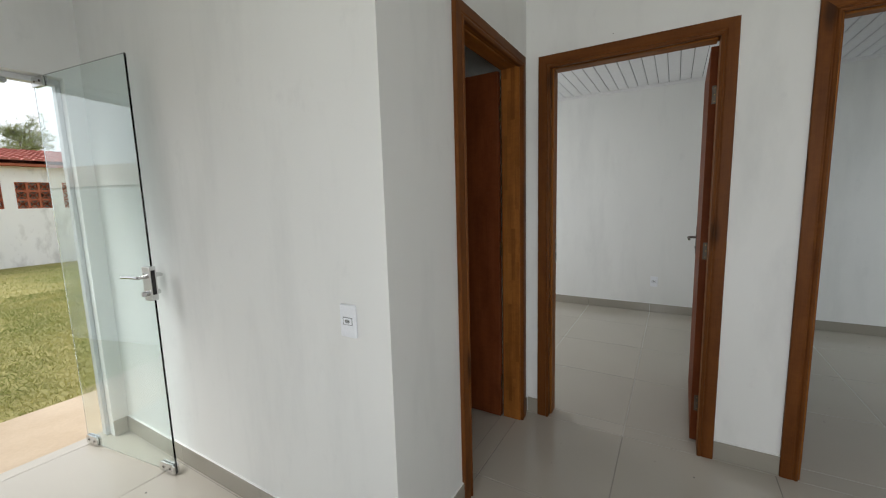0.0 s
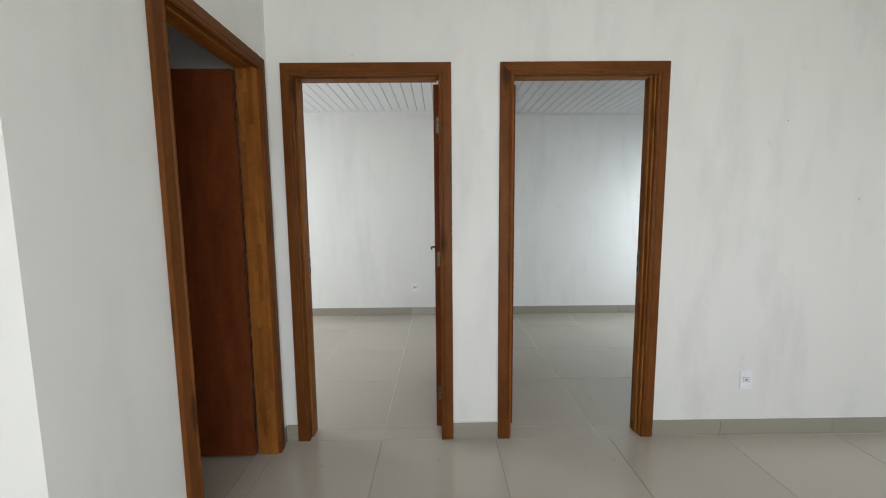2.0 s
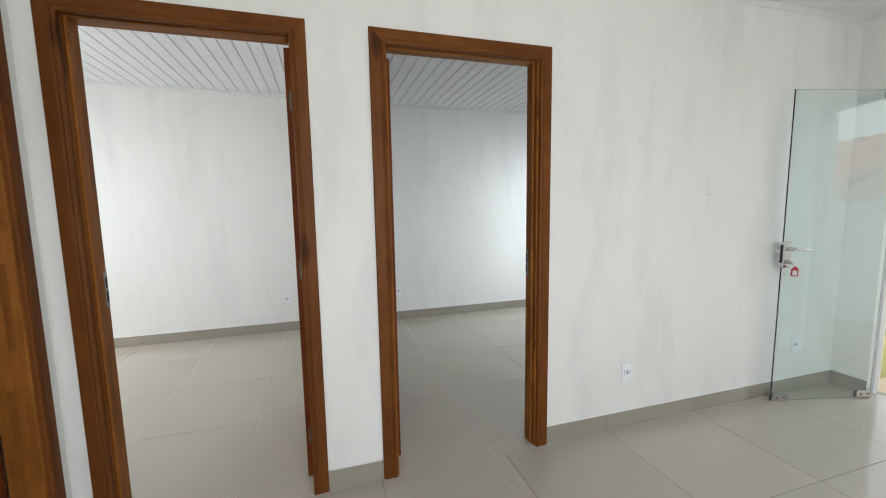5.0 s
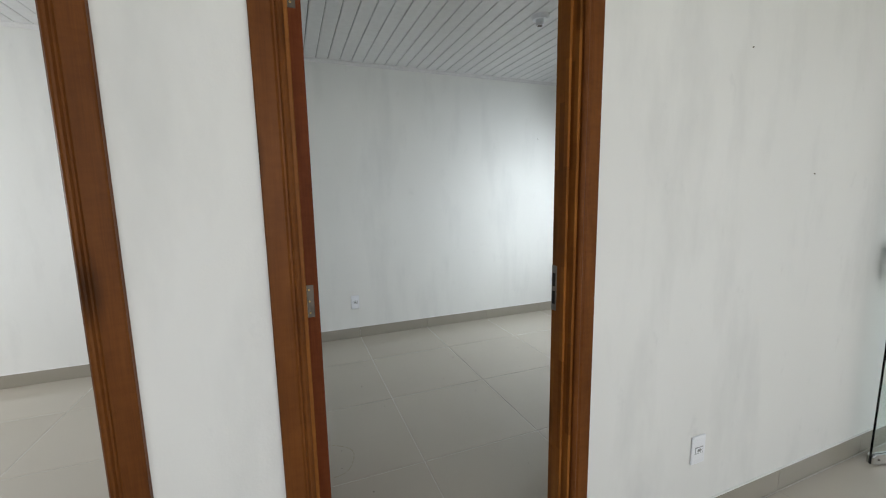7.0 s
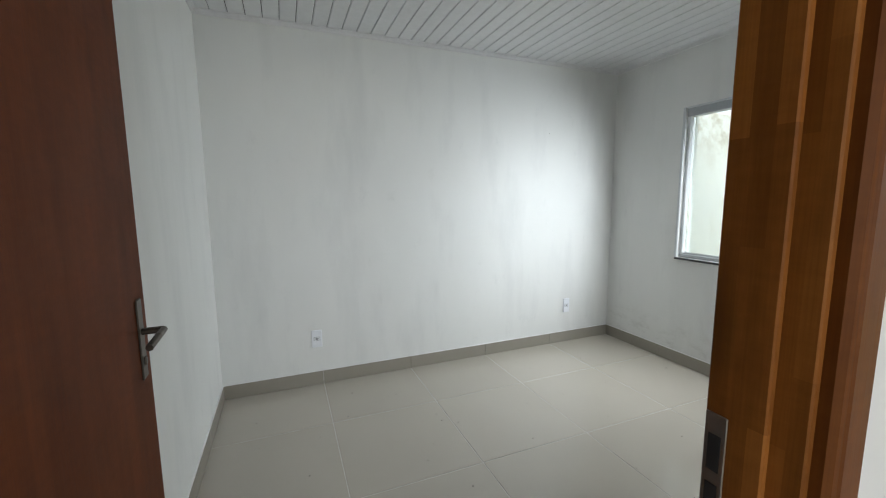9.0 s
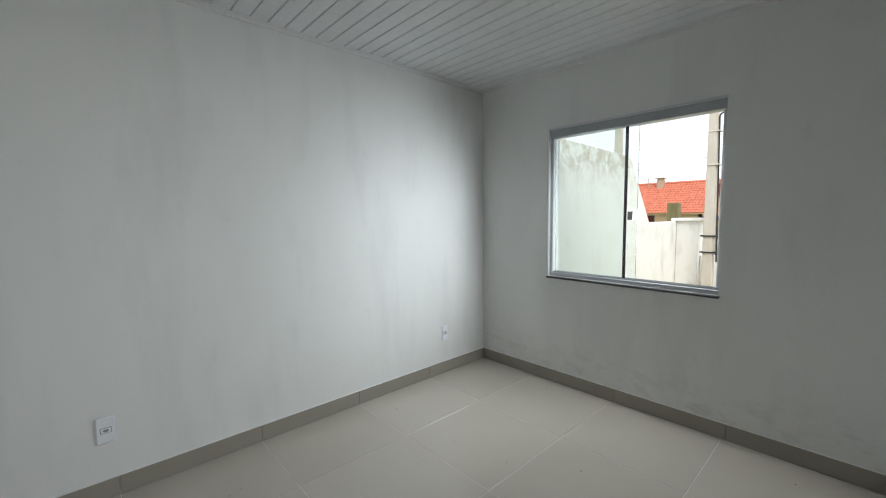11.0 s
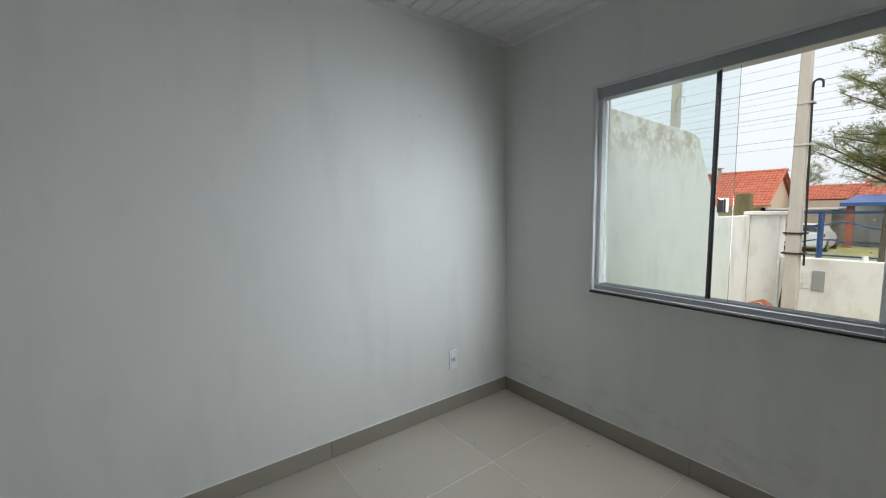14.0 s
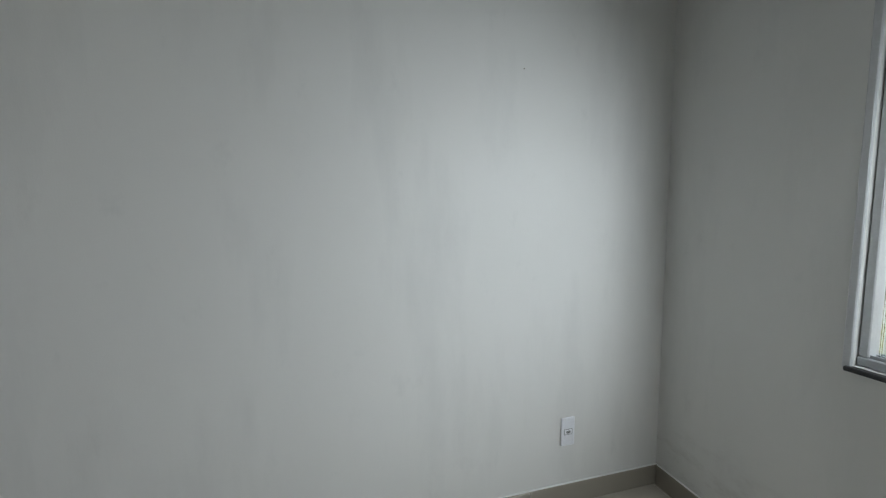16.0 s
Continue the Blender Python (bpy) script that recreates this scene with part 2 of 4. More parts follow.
DARK_METAL = surface("dark_bronze_metal", (0.10, 0.085, 0.07), (0.15, 0.13, 0.11), 20, (0.3, 0.5), 1.0, bumpy=0.04)
WHITE_PLASTIC = surface("white_plastic", (0.84, 0.86, 0.90), (0.87, 0.89, 0.93), 6, (0.25, 0.35), fine=150, bumpy=0.02)
GREY_PLASTIC = surface("grey_plastic", (0.30, 0.31, 0.32), (0.36, 0.37, 0.38), 6, (0.35, 0.5), bumpy=0.02)
WIRE = surface("weathered_cable", (0.16, 0.16, 0.17), (0.22, 0.22, 0.23), 10, (0.5, 0.7), bumpy=0)
BLACK = surface("black_rubber", (0.012, 0.012, 0.013), (0.02, 0.02, 0.022), 10, (0.5, 0.7), bumpy=0.1)
ALU = surface("white_aluminium", (0.60, 0.62, 0.64), (0.68, 0.70, 0.72), 4, (0.3, 0.42), 0.1, fine=80, bumpy=0.03)
ALU_DARK = surface("grey_aluminium_rail", (0.36, 0.38, 0.40), (0.44, 0.46, 0.48), 4, (0.3, 0.42), 0.25, fine=80, bumpy=0.03)
GRANITE = surface("black_granite", (0.012, 0.012, 0.013), (0.035, 0.034, 0.034), 60, (0.4, 0.55), fine=300, bumpy=0.03)
GLASS = glass("green_tempered_glass", (0.87, 0.955, 0.94))
CLEAR = glass("clear_window_glass", (0.925, 0.98, 0.975))
RED = surface("red_plastic_tag", (0.36, 0.012, 0.02), (0.42, 0.02, 0.03), 8, (0.3, 0.4), bumpy=0.02)
PAPER = surface("paper_label", (0.55, 0.53, 0.52), (0.66, 0.64, 0.63), 30, (0.7, 0.9), bumpy=0.05)
GRASS_SOIL = surface("grassy_ground", (0.21, 0.215, 0.065), (0.43, 0.37, 0.155), 0.9, (0.8, 0.95), fine=22, bumpy=0.6, dist=0.03)
BLADE = surface("grass_blades", (0.15, 0.21, 0.045), (0.48, 0.42, 0.165), 0.8, (0.6, 0.8), fine=9, bumpy=0)
CONCRETE = surface("tan_concrete", (0.47, 0.36, 0.25), (0.58, 0.47, 0.35), 2.2, (0.75, 0.9), fine=55, bumpy=0.3)
POLE = surface("pole_concrete", (0.48, 0.44, 0.39), (0.60, 0.56, 0.51), 3.0, (0.75, 0.9), stretch=(1, 1, 0.4), fine=40, bumpy=0.2)
ROAD = surface("road_gravel", (0.16, 0.14, 0.12), (0.24, 0.21, 0.17), 0.8, (0.85, 0.95), fine=15, bumpy=0.3, dist=0.02)
ROOF = surface("orange_clay_tile", (0.42, 0.11, 0.06), (0.57, 0.19, 0.115), 2.4, (0.65, 0.85), fine=30, bumpy=0.2)
ROOF_OLD = surface("red_clay_tile", (0.27, 0.075, 0.055), (0.42, 0.14, 0.11), 1.6, (0.7, 0.9), fine=20, bumpy=0.2)
CLAY = surface("terracotta", (0.30, 0.075, 0.035), (0.42, 0.13, 0.065), 5, (0.7, 0.9), fine=40, bumpy=0.25, random_tint=0.15)
BEIGE = plaster("beige_render", (0.55, 0.44, 0.31), (0.34, 0.27, 0.19), 0.3, 11.0)
TAN = plaster("tan_render", (0.42, 0.33, 0.25), (0.25, 0.2, 0.16), 0.3, 15.0)
BLUE = surface("blue_paint", (0.02, 0.07, 0.22), (0.035, 0.10, 0.30), 3, (0.35, 0.5), bumpy=0.05)
CAR = surface("white_car_paint", (0.66, 0.67, 0.68), (0.70, 0.71, 0.72), 1, (0.15, 0.22), fine=60, bumpy=0)
CARGLASS = surface("dark_car_glass", (0.015, 0.02, 0.025), (0.03, 0.035, 0.04), 1, (0.05, 0.1), bumpy=0)
LAMP_RED = surface("red_tail_lamp", (0.32, 0.01, 0.012), (0.40, 0.02, 0.02), 3, (0.1, 0.2), bumpy=0)
BARK = surface("grey_bark", (0.07, 0.05, 0.038), (0.13, 0.10, 0.075), 6, (0.8, 0.95), stretch=(1, 1, 0.3), fine=30, bumpy=0.6, dist=0.02)
NEEDLE = surface("pine_needles", (0.20, 0.24, 0.09), (0.35, 0.37, 0.16), 0.9, (0.6, 0.8), fine=6, bumpy=0)
for leafy in (NEEDLE, BLADE):
    nn, nl = leafy.node_tree.nodes, leafy.node_tree.links
    bs, thin, half = nn["Principled BSDF"], nn.new("ShaderNodeBsdfTranslucent"), nn.new("ShaderNodeMixShader")
    nl.new(bs.inputs["Base Color"].links[0].from_socket, thin.inputs[0])
    half.inputs[0].default_value = 0.45
    nl.new(bs.outputs[0], half.inputs[1])
    nl.new(thin.outputs[0], half.inputs[2])
    nl.new(half.outputs[0], nn["Material Output"].inputs[0])
DARK_ROOF = surface("dark_roof_tile", (0.09, 0.085, 0.085), (0.15, 0.14, 0.14), 1.5, (0.7, 0.9), bumpy=0.2)
TIMBER = surface("mossy_timber", (0.14, 0.12, 0.055), (0.24, 0.22, 0.12), 4, (0.8, 0.95), stretch=(1, 1, 0.3), bumpy=0.3)
STAINMARK = surface("dried_cement_smear", (0.30, 0.27, 0.20), (0.40, 0.37, 0.30), 30, (0.8, 0.95), bumpy=0.1)

# ---- building helpers ----
PLACE = {}


def link(name, bm, material, parent=None, label="", at=None):
    """One mesh object from bm, at the world pose `at`, under parent."""
    me = bpy.data.meshes.new(name)
    bm.to_mesh(me)
    bm.free()
    me.materials.append(material)
    return hang(name, me, parent, label, at)


def hang(name, me, parent=None, label="", at=None):
    ob = new(name, me)
    at = at or Matrix.Identity(4)
    PLACE[ob.name] = at
    if parent is not None:
        ob.parent = parent
        ob.matrix_basis = PLACE[parent.name].inverted() @ at
    else:
        ob.matrix_basis = at
    if label:
        tagged(ob, label)
    return ob


def base(name, at, label="", category="", group="", kind=""):
    ob = new(name)
    ob.empty_display_size = 0.1
    ob.matrix_basis = at
    PLACE[ob.name] = at
    return tagged(ob, label, category, group, kind)


def part(name, bm, material, parent, label="", at=None):
    return link(name, bm, material, parent, label, at)


def box(bm, x0, x1, y0, y1, z0, z1, r=0.0, seg=1):
    """A box in bm, its edges rounded by r."""
    made = bmesh.ops.create_cube(bm, size=1)["verts"]
    for v in made:
        v.co = ((x0 + x1) / 2 + v.co.x * (x1 - x0), (y0 + y1) / 2 + v.co.y * (y1 - y0), (z0 + z1) / 2 + v.co.z * (z1 - z0))
    if r:
        edges = list({e for v in made for e in v.link_edges})
        bmesh.ops.bevel(bm, geom=edges, offset=r, segments=seg, affect="EDGES", profile=0.5)
    return bm


def a_box(*a, **k):
    return box(bmesh.new(), *a, **k)


def rod(bm, p, q, r0, r1=None, n=10):
    """A round bar from p to q."""
    p, q = Vector(p), Vector(q)
    d = q - p
    m = Matrix.Translation((p + q) / 2) @ d.to_track_quat("Z", "Y").to_matrix().to_4x4()
    bmesh.ops.create_cone(bm, cap_ends=True, segments=n, radius1=r0, radius2=r0 if r1 is None else r1, depth=d.length, matrix=m)
    return bm


def tube(bm, pts, r, n=8):
    for a, b in zip(pts, pts[1:]):
        rod(bm, a, b, r, n=n)
    for a in pts[1:-1]:
        bmesh.ops.create_icosphere(bm, subdivisions=1, radius=r, matrix=Matrix.Translation(a))
    return bm


def prism(bm, pts, axis, a, b):
    """A closed outline pushed from a to b along an axis (0 x, 1 y, 2 z); pts are the two other coordinates."""
    def at(p, w):
        c = list(p)
        c.insert(axis, w)
        return c
    lo = [bm.verts.new(at(p, a)) for p in pts]
    hi = [bm.verts.new(at(p, b)) for p in pts]
    bm.faces.new(lo)
    bm.faces.new(hi[::-1])
    for i in range(len(pts)):
        j = (i + 1) % len(pts)
        bm.faces.new((lo[j], lo[i], hi[i], hi[j]))
    bmesh.ops.recalc_face_normals(bm, faces=bm.faces[:])
    return bm


def pierced(axis, n0, n1, u0, u1, z0, z1, holes):
    """A wall slab with openings right through it. axis: the way it runs (0 x, 1 y); n0, n1 its two faces."""
    us = sorted({u0, u1, *(h[0] for h in holes), *(h[1] for h in holes)})
    zs = sorted({z0, z1, *(h[2] for h in holes), *(h[3] for h in holes)})
    solid = lambda i, j: 0 <= i < len(us) - 1 and 0 <= j < len(zs) - 1 and not any(
        h[0] - 1e-6 <= us[i] and us[i + 1] <= h[1] + 1e-6 and h[2] - 1e-6 <= zs[j] and zs[j + 1] <= h[3] + 1e-6 for h in holes)
    bm = bmesh.new()
    at = {}

    def v(i, j, k):
        if (i, j, k) not in at:
            n = (n0, n1)[k]
            at[i, j, k] = bm.verts.new((us[i], n, zs[j]) if axis == 0 else (n, us[i], zs[j]))
        return at[i, j, k]
    for i in range(len(us) - 1):
        for j in range(len(zs) - 1):
            if not solid(i, j):
                continue
            for k in (0, 1):
                bm.faces.new((v(i, j, k), v(i + 1, j, k), v(i + 1, j + 1, k), v(i, j + 1, k)))
            for di, dj, a, b in ((-1, 0, (i, j), (i, j + 1)), (1, 0, (i + 1, j), (i + 1, j + 1)), (0, -1, (i, j), (i + 1, j)), (0, 1, (i, j + 1), (i + 1, j + 1))):
                if not solid(i + di, j + dj):
                    bm.faces.new((v(*a, 0), v(*b, 0), v(*b, 1), v(*a, 1)))
    bmesh.ops.recalc_face_normals(bm, faces=bm.faces[:])
    return bm


def structure(name, bm, material, label=""):
    return tagged(link(name, bm, material), label, kind="structure")


# ---- the house: walls ----
XE, XW, YN = 4.66, -2.12, 2.75          # inner faces of the east, west and north walls
H_LIVING, H_BED_WEST, H_BED, TOP = 2.59, 2.57, 2.54, 2.75
PX, PY = 0.0, -1.37                     # corner of the bathroom block
SOUTH = -3.95
D2, D3 = (0.077, 1.01), (1.279, 2.216)  # casings of the two bedroom doors, outer edges
D1 = (-0.902, -0.062)                   # casing of the bathroom door
WIN = (0.85, 2.03, 0.886, 2.067)        # bedroom window

structure("wall_inner", pierced(0, 0, 0.11, -2.12, XE, 0, TOP, [(D2[0] + 0.03, D2[1] - 0.03, 0, 2.15), (D3[0] + 0.03, D3[1] - 0.03, 0, 2.15)]), WALL_WORN, "white painted plaster wall with two cedar door frames")
structure("wall_east", pierced(1, XE, XE + 0.15, SOUTH, YN, 0, TOP, [WIN, (-1.0, -0.21, 0, 2.1)]), WALL_SCUFFED, "white plaster wall with a window and glass front door")
structure("wall_north", pierced(0, YN, YN + 0.15, XW - 0.15, XE + 0.15, 0, TOP, []), WALL, "white plaster back wall of the bedrooms with faint smudges")
structure("wall_west", pierced(1, XW - 0.15, XW, SOUTH, YN, 0, TOP, [(0.8, 2.0, 0.9, 2.1), (-3.1, -1.45, 0, 2.1)]), WALL, "white plaster wall with the glass back door")
# the south side is never seen; its opening is added to let light in
structure("wall_south", pierced(0, SOUTH - 0.15, SOUTH, XW - 0.15, XE + 0.15, 0, TOP, [(0.1, 2.7, 1.0, 2.1)]), WALL, "unseen white plaster wall with an opening added for light")
structure("wall_bathroom_side", pierced(1, -0.11, PX, PY + 0.12, 0, 0, TOP, [(D1[0] + 0.03, D1[1] - 0.03, 0, 2.15)]), WALL, "white plaster wall with the bathroom door")
structure("wall_bathroom_front", pierced(0, PY, PY + 0.12, XW, PX, 0, TOP, []), WALL, "white plaster wall beside the back door")
structure("wall_partition", pierced(1, 1.10, 1.227, 0.11, YN, 0, TOP, []), WALL, "white plaster wall between the bedrooms")
structure("roof_slab", a_box(XW - 0.5, XE + 0.5, SOUTH - 0.5, YN + 0.4, TOP, TOP + 0.12), CONCRETE, "slab that closes the house above")


def ceiling(name, x0, x1, y0, y1, h):
    """White lining boards with a groove between each pair, running along y."""
    bm = bmesh.new()
    pitch, gap, n = 0.10, 0.0055, int((x1 - x0) / 0.10) + 1
    for i in range(n):
        a, b = x0 + i * pitch, min(x0 + (i + 1) * pitch - gap, x1)
        if b - a > 0.01:
            prism(bm, [(a, h), (b, h), (b + 0.002, h + 0.003), (b + 0.002, h + 0.012), (a - 0.002, h + 0.012), (a - 0.002, h + 0.003)], 1, y0, y1) if n < 20 else ceil_board(bm, a, b, y0, y1, h)
    ob = structure(name, bm, PVC, "white lining-board ceiling with narrow grooves")
    structure(name + "_backing", a_box(x0, x1, y0, y1, h + 0.011, h + 0.03), SHADOW_GAP)
    return ob


def ceil_board(bm, a, b, y0, y1, h):
    """One board with eased lower edges."""
    prof = [(a - 0.001, h + 0.012), (a, h + 0.003), (a + 0.004, h), (b - 0.004, h), (b, h + 0.003), (b + 0.001, h + 0.012)]
    lo = [bm.verts.new((x, y0, z)) for x, z in prof]
    hi = [bm.verts.new((x, y1, z)) for x, z in prof]
    for i in range(len(prof) - 1):
        bm.faces.new((lo[i], lo[i + 1], hi[i + 1], hi[i]))


ceiling("ceiling_living", XW, XE, SOUTH, 0, H_LIVING)
ceiling("ceiling_bedroom_1", XW, 1.10, 0.11, YN, H_BED_WEST)
ceiling("ceiling_bedroom_2", 1.227, XE, 0.11, YN, H_BED)


def cornice(x0, y0, x1, y1, h, nx, ny):
    """A small coved strip under the ceiling, along a wall whose face looks (nx, ny)."""
    bm = bmesh.new()
    prof = [(0, h), (0, h - 0.028), (0.006, h - 0.029), (0.010, h - 0.024), (0.014, h - 0.012), (0.020, h - 0.007), (0.024, h - 0.004), (0.024, h)]
    if ny:
        prism(bm, [(y0 + ny * d, z) for d, z in prof], 0, x0, x1)
    else:
        prism(bm, [(x0 + nx * d, z) for d, z in prof], 1, y0, y1)
    return structure("cornice", bm, TRIM_PVC, "white cornice strip under the ceiling")


cornice(PX, 0, XE, 0, H_LIVING, 0, -1)
cornice(XE, SOUTH, XE, -0.033, H_LIVING, -1, 0)
cornice(PX, PY + 0.0, PX, -0.033, H_LIVING, 1, 0)
cornice(XW, PY, PX, PY, H_LIVING, 0, -1)
cornice(XW, SOUTH, XW, PY - 0.033, H_LIVING, 1, 0)
cornice(XW, YN, 1.10, YN, H_BED_WEST, 0, -1)
cornice(1.10, 0.11, 1.10, YN - 0.033, H_BED_WEST, -1, 0)
cornice(1.227, YN, XE, YN, H_BED, 0, -1)
cornice(1.227, 0.11, 1.227, YN - 0.033, H_BED, 1, 0)
cornice(XE, 0.11, XE, YN - 0.033, H_BED, -1, 0)
cornice(1.26, 0.11, XE - 0.033, 0.11, H_BED, 0, 1)

# ---- doors ----
CAS = [(0, 0), (0, 0.015), (0.003, 0.018), (0.044, 0.020), (0.049, 0.0165), (0.053, 0.0165), (0.056, 0.0215), (0.060, 0.023), (0.065, 0.0215), (0.070, 0.016), (0.070, 0)]
CASW = 0.070


def moulding(name, parent, origin, across, out, along, length, cut0, cut1):
    """A casing board: profile across its width, cut at 45 degrees where cut0, cut1 say so (the outer edge is the long one)."""
    a, o, z = Vector(across), Vector(out), Vector(along)
    s = 1
    if a.cross(o).dot(z) < 0:
        a, s = -a, -1
    m = Matrix.Identity(4)
    for i, v in enumerate((a, o, z)):
        m.col[i][:3] = v
    m.translation = Vector(origin)
    bm = bmesh.new()
    lo = [bm.verts.new((s * u, v, u * cut0)) for u, v in CAS]
    hi = [bm.verts.new((s * u, v, length - u * cut1)) for u, v in CAS]
    bm.faces.new(lo)
    bm.faces.new(hi)
    for i in range(len(CAS)):
        j = (i + 1) % len(CAS)
        bm.faces.new((lo[i], lo[j], hi[j], hi[i]))
    bmesh.ops.recalc_face_normals(bm, faces=bm.faces[:])
    return part(name, bm, CASING, parent, at=m)


def hinge(parent, at, side):
    bm = bmesh.new()
    for k in range(5):
        rod(bm, (0, -0.004, -0.045 + 0.018 * k + 0.001), (0, -0.004, -0.045 + 0.018 * k + 0.017), 0.005, n=8)
    for z in (-0.032, 0.0, 0.032):
        rod(bm, (side * 0.010, 0.0002, z), (side * 0.010, -0.0026, z), 0.003, n=6)
    ob = part("hinge", bm, BRASS, parent, "dull brass hinge", at)
    part("hinge_plate", a_box(min(0, side * 0.022), max(0, side * 0.022), -0.0026, -0.0012, -0.045, 0.045, r=0.0005), DARK_METAL, ob, at=at)
    return ob


def lever(parent, at, turn):
    """A door lever with its long plate, on one face of a leaf; local +y points off the face, the lever along turn * x."""
    bm = bmesh.new()
    box(bm, -0.018, 0.018, 0, 0.004, -0.11, 0.075, 0.0025)
    rod(bm, (0, 0.002, 0), (0, 0.045, 0), 0.008, n=10)
    tube(bm, [Vector((0, 0.045, 0)), Vector((turn * 0.06, 0.047, 0.002)), Vector((turn * 0.115, 0.043, -0.004))], 0.0075, 8)
    box(bm, -0.006, 0.006, 0.003, 0.008, -0.078, -0.058, 0.002)
    return part("lever_handle", bm, DARK_METAL, parent, "dark bronze lever handle on a plate", at)


def room_door(name, p0, along, out, width, thick, hinge_right, swing, label, deep, pin_at=0.068, jw=0.0785):
    """A cedar frame round an opening with a dark leaf that swings away from the front.
    p0: the foot of the outer edge of the first casing, on the wall's front face; along: the way to the other casing; out: off the front face."""
    p, a, o, up = Vector(p0), Vector(along), Vector(out), Vector((0, 0, 1))
    root = base(name, Matrix.Translation(p + a * width / 2), label, kind="structure")
    h = 2.18
    back = p - o * thick
    for face, q in ((o, p),):
        moulding("casing_board", root, q, a, face, up, h, 0, 1)
        moulding("casing_board", root, q + a * width, -a, face, up, h, 0, 1)
        moulding("casing_head", root, q + up * h, -up, face, a, width, 1, 1)
    # lining of the opening, with a stop for the leaf
    def board(nm, o0, o1, u0, u1, z0, z1, horizontal=False):
        # u along the wall, o depth behind the front face
        zax = a if horizontal else up
        xax = up if horizontal else a
        yax = zax.cross(xax)
        m = Matrix.Identity(4)
        for i, v in enumerate((xax, yax, zax)):
            m.col[i][:3] = v
        c = p + a * (u0 + u1) / 2 - o * (o0 + o1) / 2 + up * (z0 + z1) / 2
        m.translation = c
        du, dz, do = (u1 - u0) / 2, (z1 - z0) / 2, (o1 - o0) / 2
        bm = a_box(-dz if horizontal else -du, dz if horizontal else du, -do, do, -du if horizontal else -dz, du if horizontal else dz, r=0.002)
        return part(nm, bm, JAMB, root, at=m)
    board("jamb", -0.006, deep, 0.033, jw, 0.0, 2.13)
    board("jamb", -0.006, deep, width - jw, width - 0.033, 0.0, 2.13)
    board("head_jamb", -0.006, deep, jw, width - jw, 2.118, 2.14, True)
    if hinge_right:
        board("door_stop", 0.024, deep, jw, (jw + 0.010), 0.0, 2.118)
    else:
        board("door_stop", 0.024, deep, width - (jw + 0.010), width - jw, 0.0, 2.118)
    board("door_stop", 0.024, deep, (jw + 0.010), width - (jw + 0.010), 2.108, 2.118, True)
    # the leaf: local x from the hinge, y its thickness, z up
    lw, lh, lt = width - 2 * jw - 0.006, 2.092, 0.035
    sgn = -1 if hinge_right else 1
    pin = p + a * ((width - pin_at) if hinge_right else pin_at) - o * (thick + (0.018 if deep < 0.1 else 0.0))
    closed = a * sgn
    ang = radians(swing)
    xdir = closed * math.cos(ang) - o * math.sin(ang)
    zdir = up
    ydir = zdir.cross(xdir)
    m = Matrix.Identity(4)
    for i, v in enumerate((xdir, ydir, zdir)):
        m.col[i][:3] = v
    m.translation = pin + up * 0.010
    # thickness lies on the side that faces the front when the leaf is shut
    side = 1 if ydir.dot(o * math.cos(ang) + closed * math.sin(ang)) > 0 else -1
    y0, y1 = (0, side * lt) if side > 0 else (side * lt, 0)
    leaf = part("leaf", a_box(0.004, lw, y0, y1, 0, lh, r=0.002), LEAF, root, "dark mahogany flush door leaf standing open", m)
    for z in (0.22, 1.07, 1.86):
        hinge(leaf, m @ Matrix.Translation((0.002, 0, z)) @ Matrix.Rotation(radians(90), 4, "Z"), side)
    for fy, rot in ((y1, 0), (y0, 180)):
        mm = m @ Matrix.Translation((lw - 0.055, fy, 1.07)) @ Matrix.Rotation(radians(rot), 4, "Z")
        lever(leaf, mm, -1 if rot == 0 else 1)
    # strike plate on the other jamb
    su = jw if hinge_right else width - jw
    bm = bmesh.new()
    box(bm, -0.0012, 0.0012, -0.012, 0.012, -0.075, 0.075, 0.0008)
    plate = part("strike_plate", bm, GREY_METAL, root, "worn steel strike plate", None)
    mm = Matrix.Identity(4)
    for i, v in enumerate((a, o, up)):
        mm.col[i][:3] = v
    if mm.determinant() < 0:
        mm.col[0][:3] = -a
    mm.translation = p + a * (su + (0.011 if hinge_right else -0.011)) - o * (deep - 0.014) + up * 1.052
    plate.matrix_basis = PLACE[root.name].inverted() @ mm
    PLACE[plate.name] = mm
    for z in (-0.032, 0.028):
        part("latch_hole", a_box(-0.0018, 0.0018, -0.007, 0.007, z - 0.022, z + 0.022), BLACK, plate, at=mm)
    return root


room_door("door_1", (0, D1[0], 0), (0, 1, 0), (1, 0, 0), D1[1] - D1[0], 0.11, True, 90, "cedar-framed bathroom door with a dark leaf, open", 0.104)
room_door("door_2", (D2[0], 0, 0), (1, 0, 0), (0, -1, 0), D2[1] - D2[0], 0.11, True, 91, "cedar-framed bedroom door with a dark leaf, open", 0.104, 0.066, 0.070)
room_door("door_3", (D3[0], 0, 0), (1, 0, 0), (0, -1, 0), D3[1] - D3[0], 0.11, False, 92.0, "cedar-framed bedroom door with a dark leaf, open", 0.086, 0.079)

# ---- glass doors ----


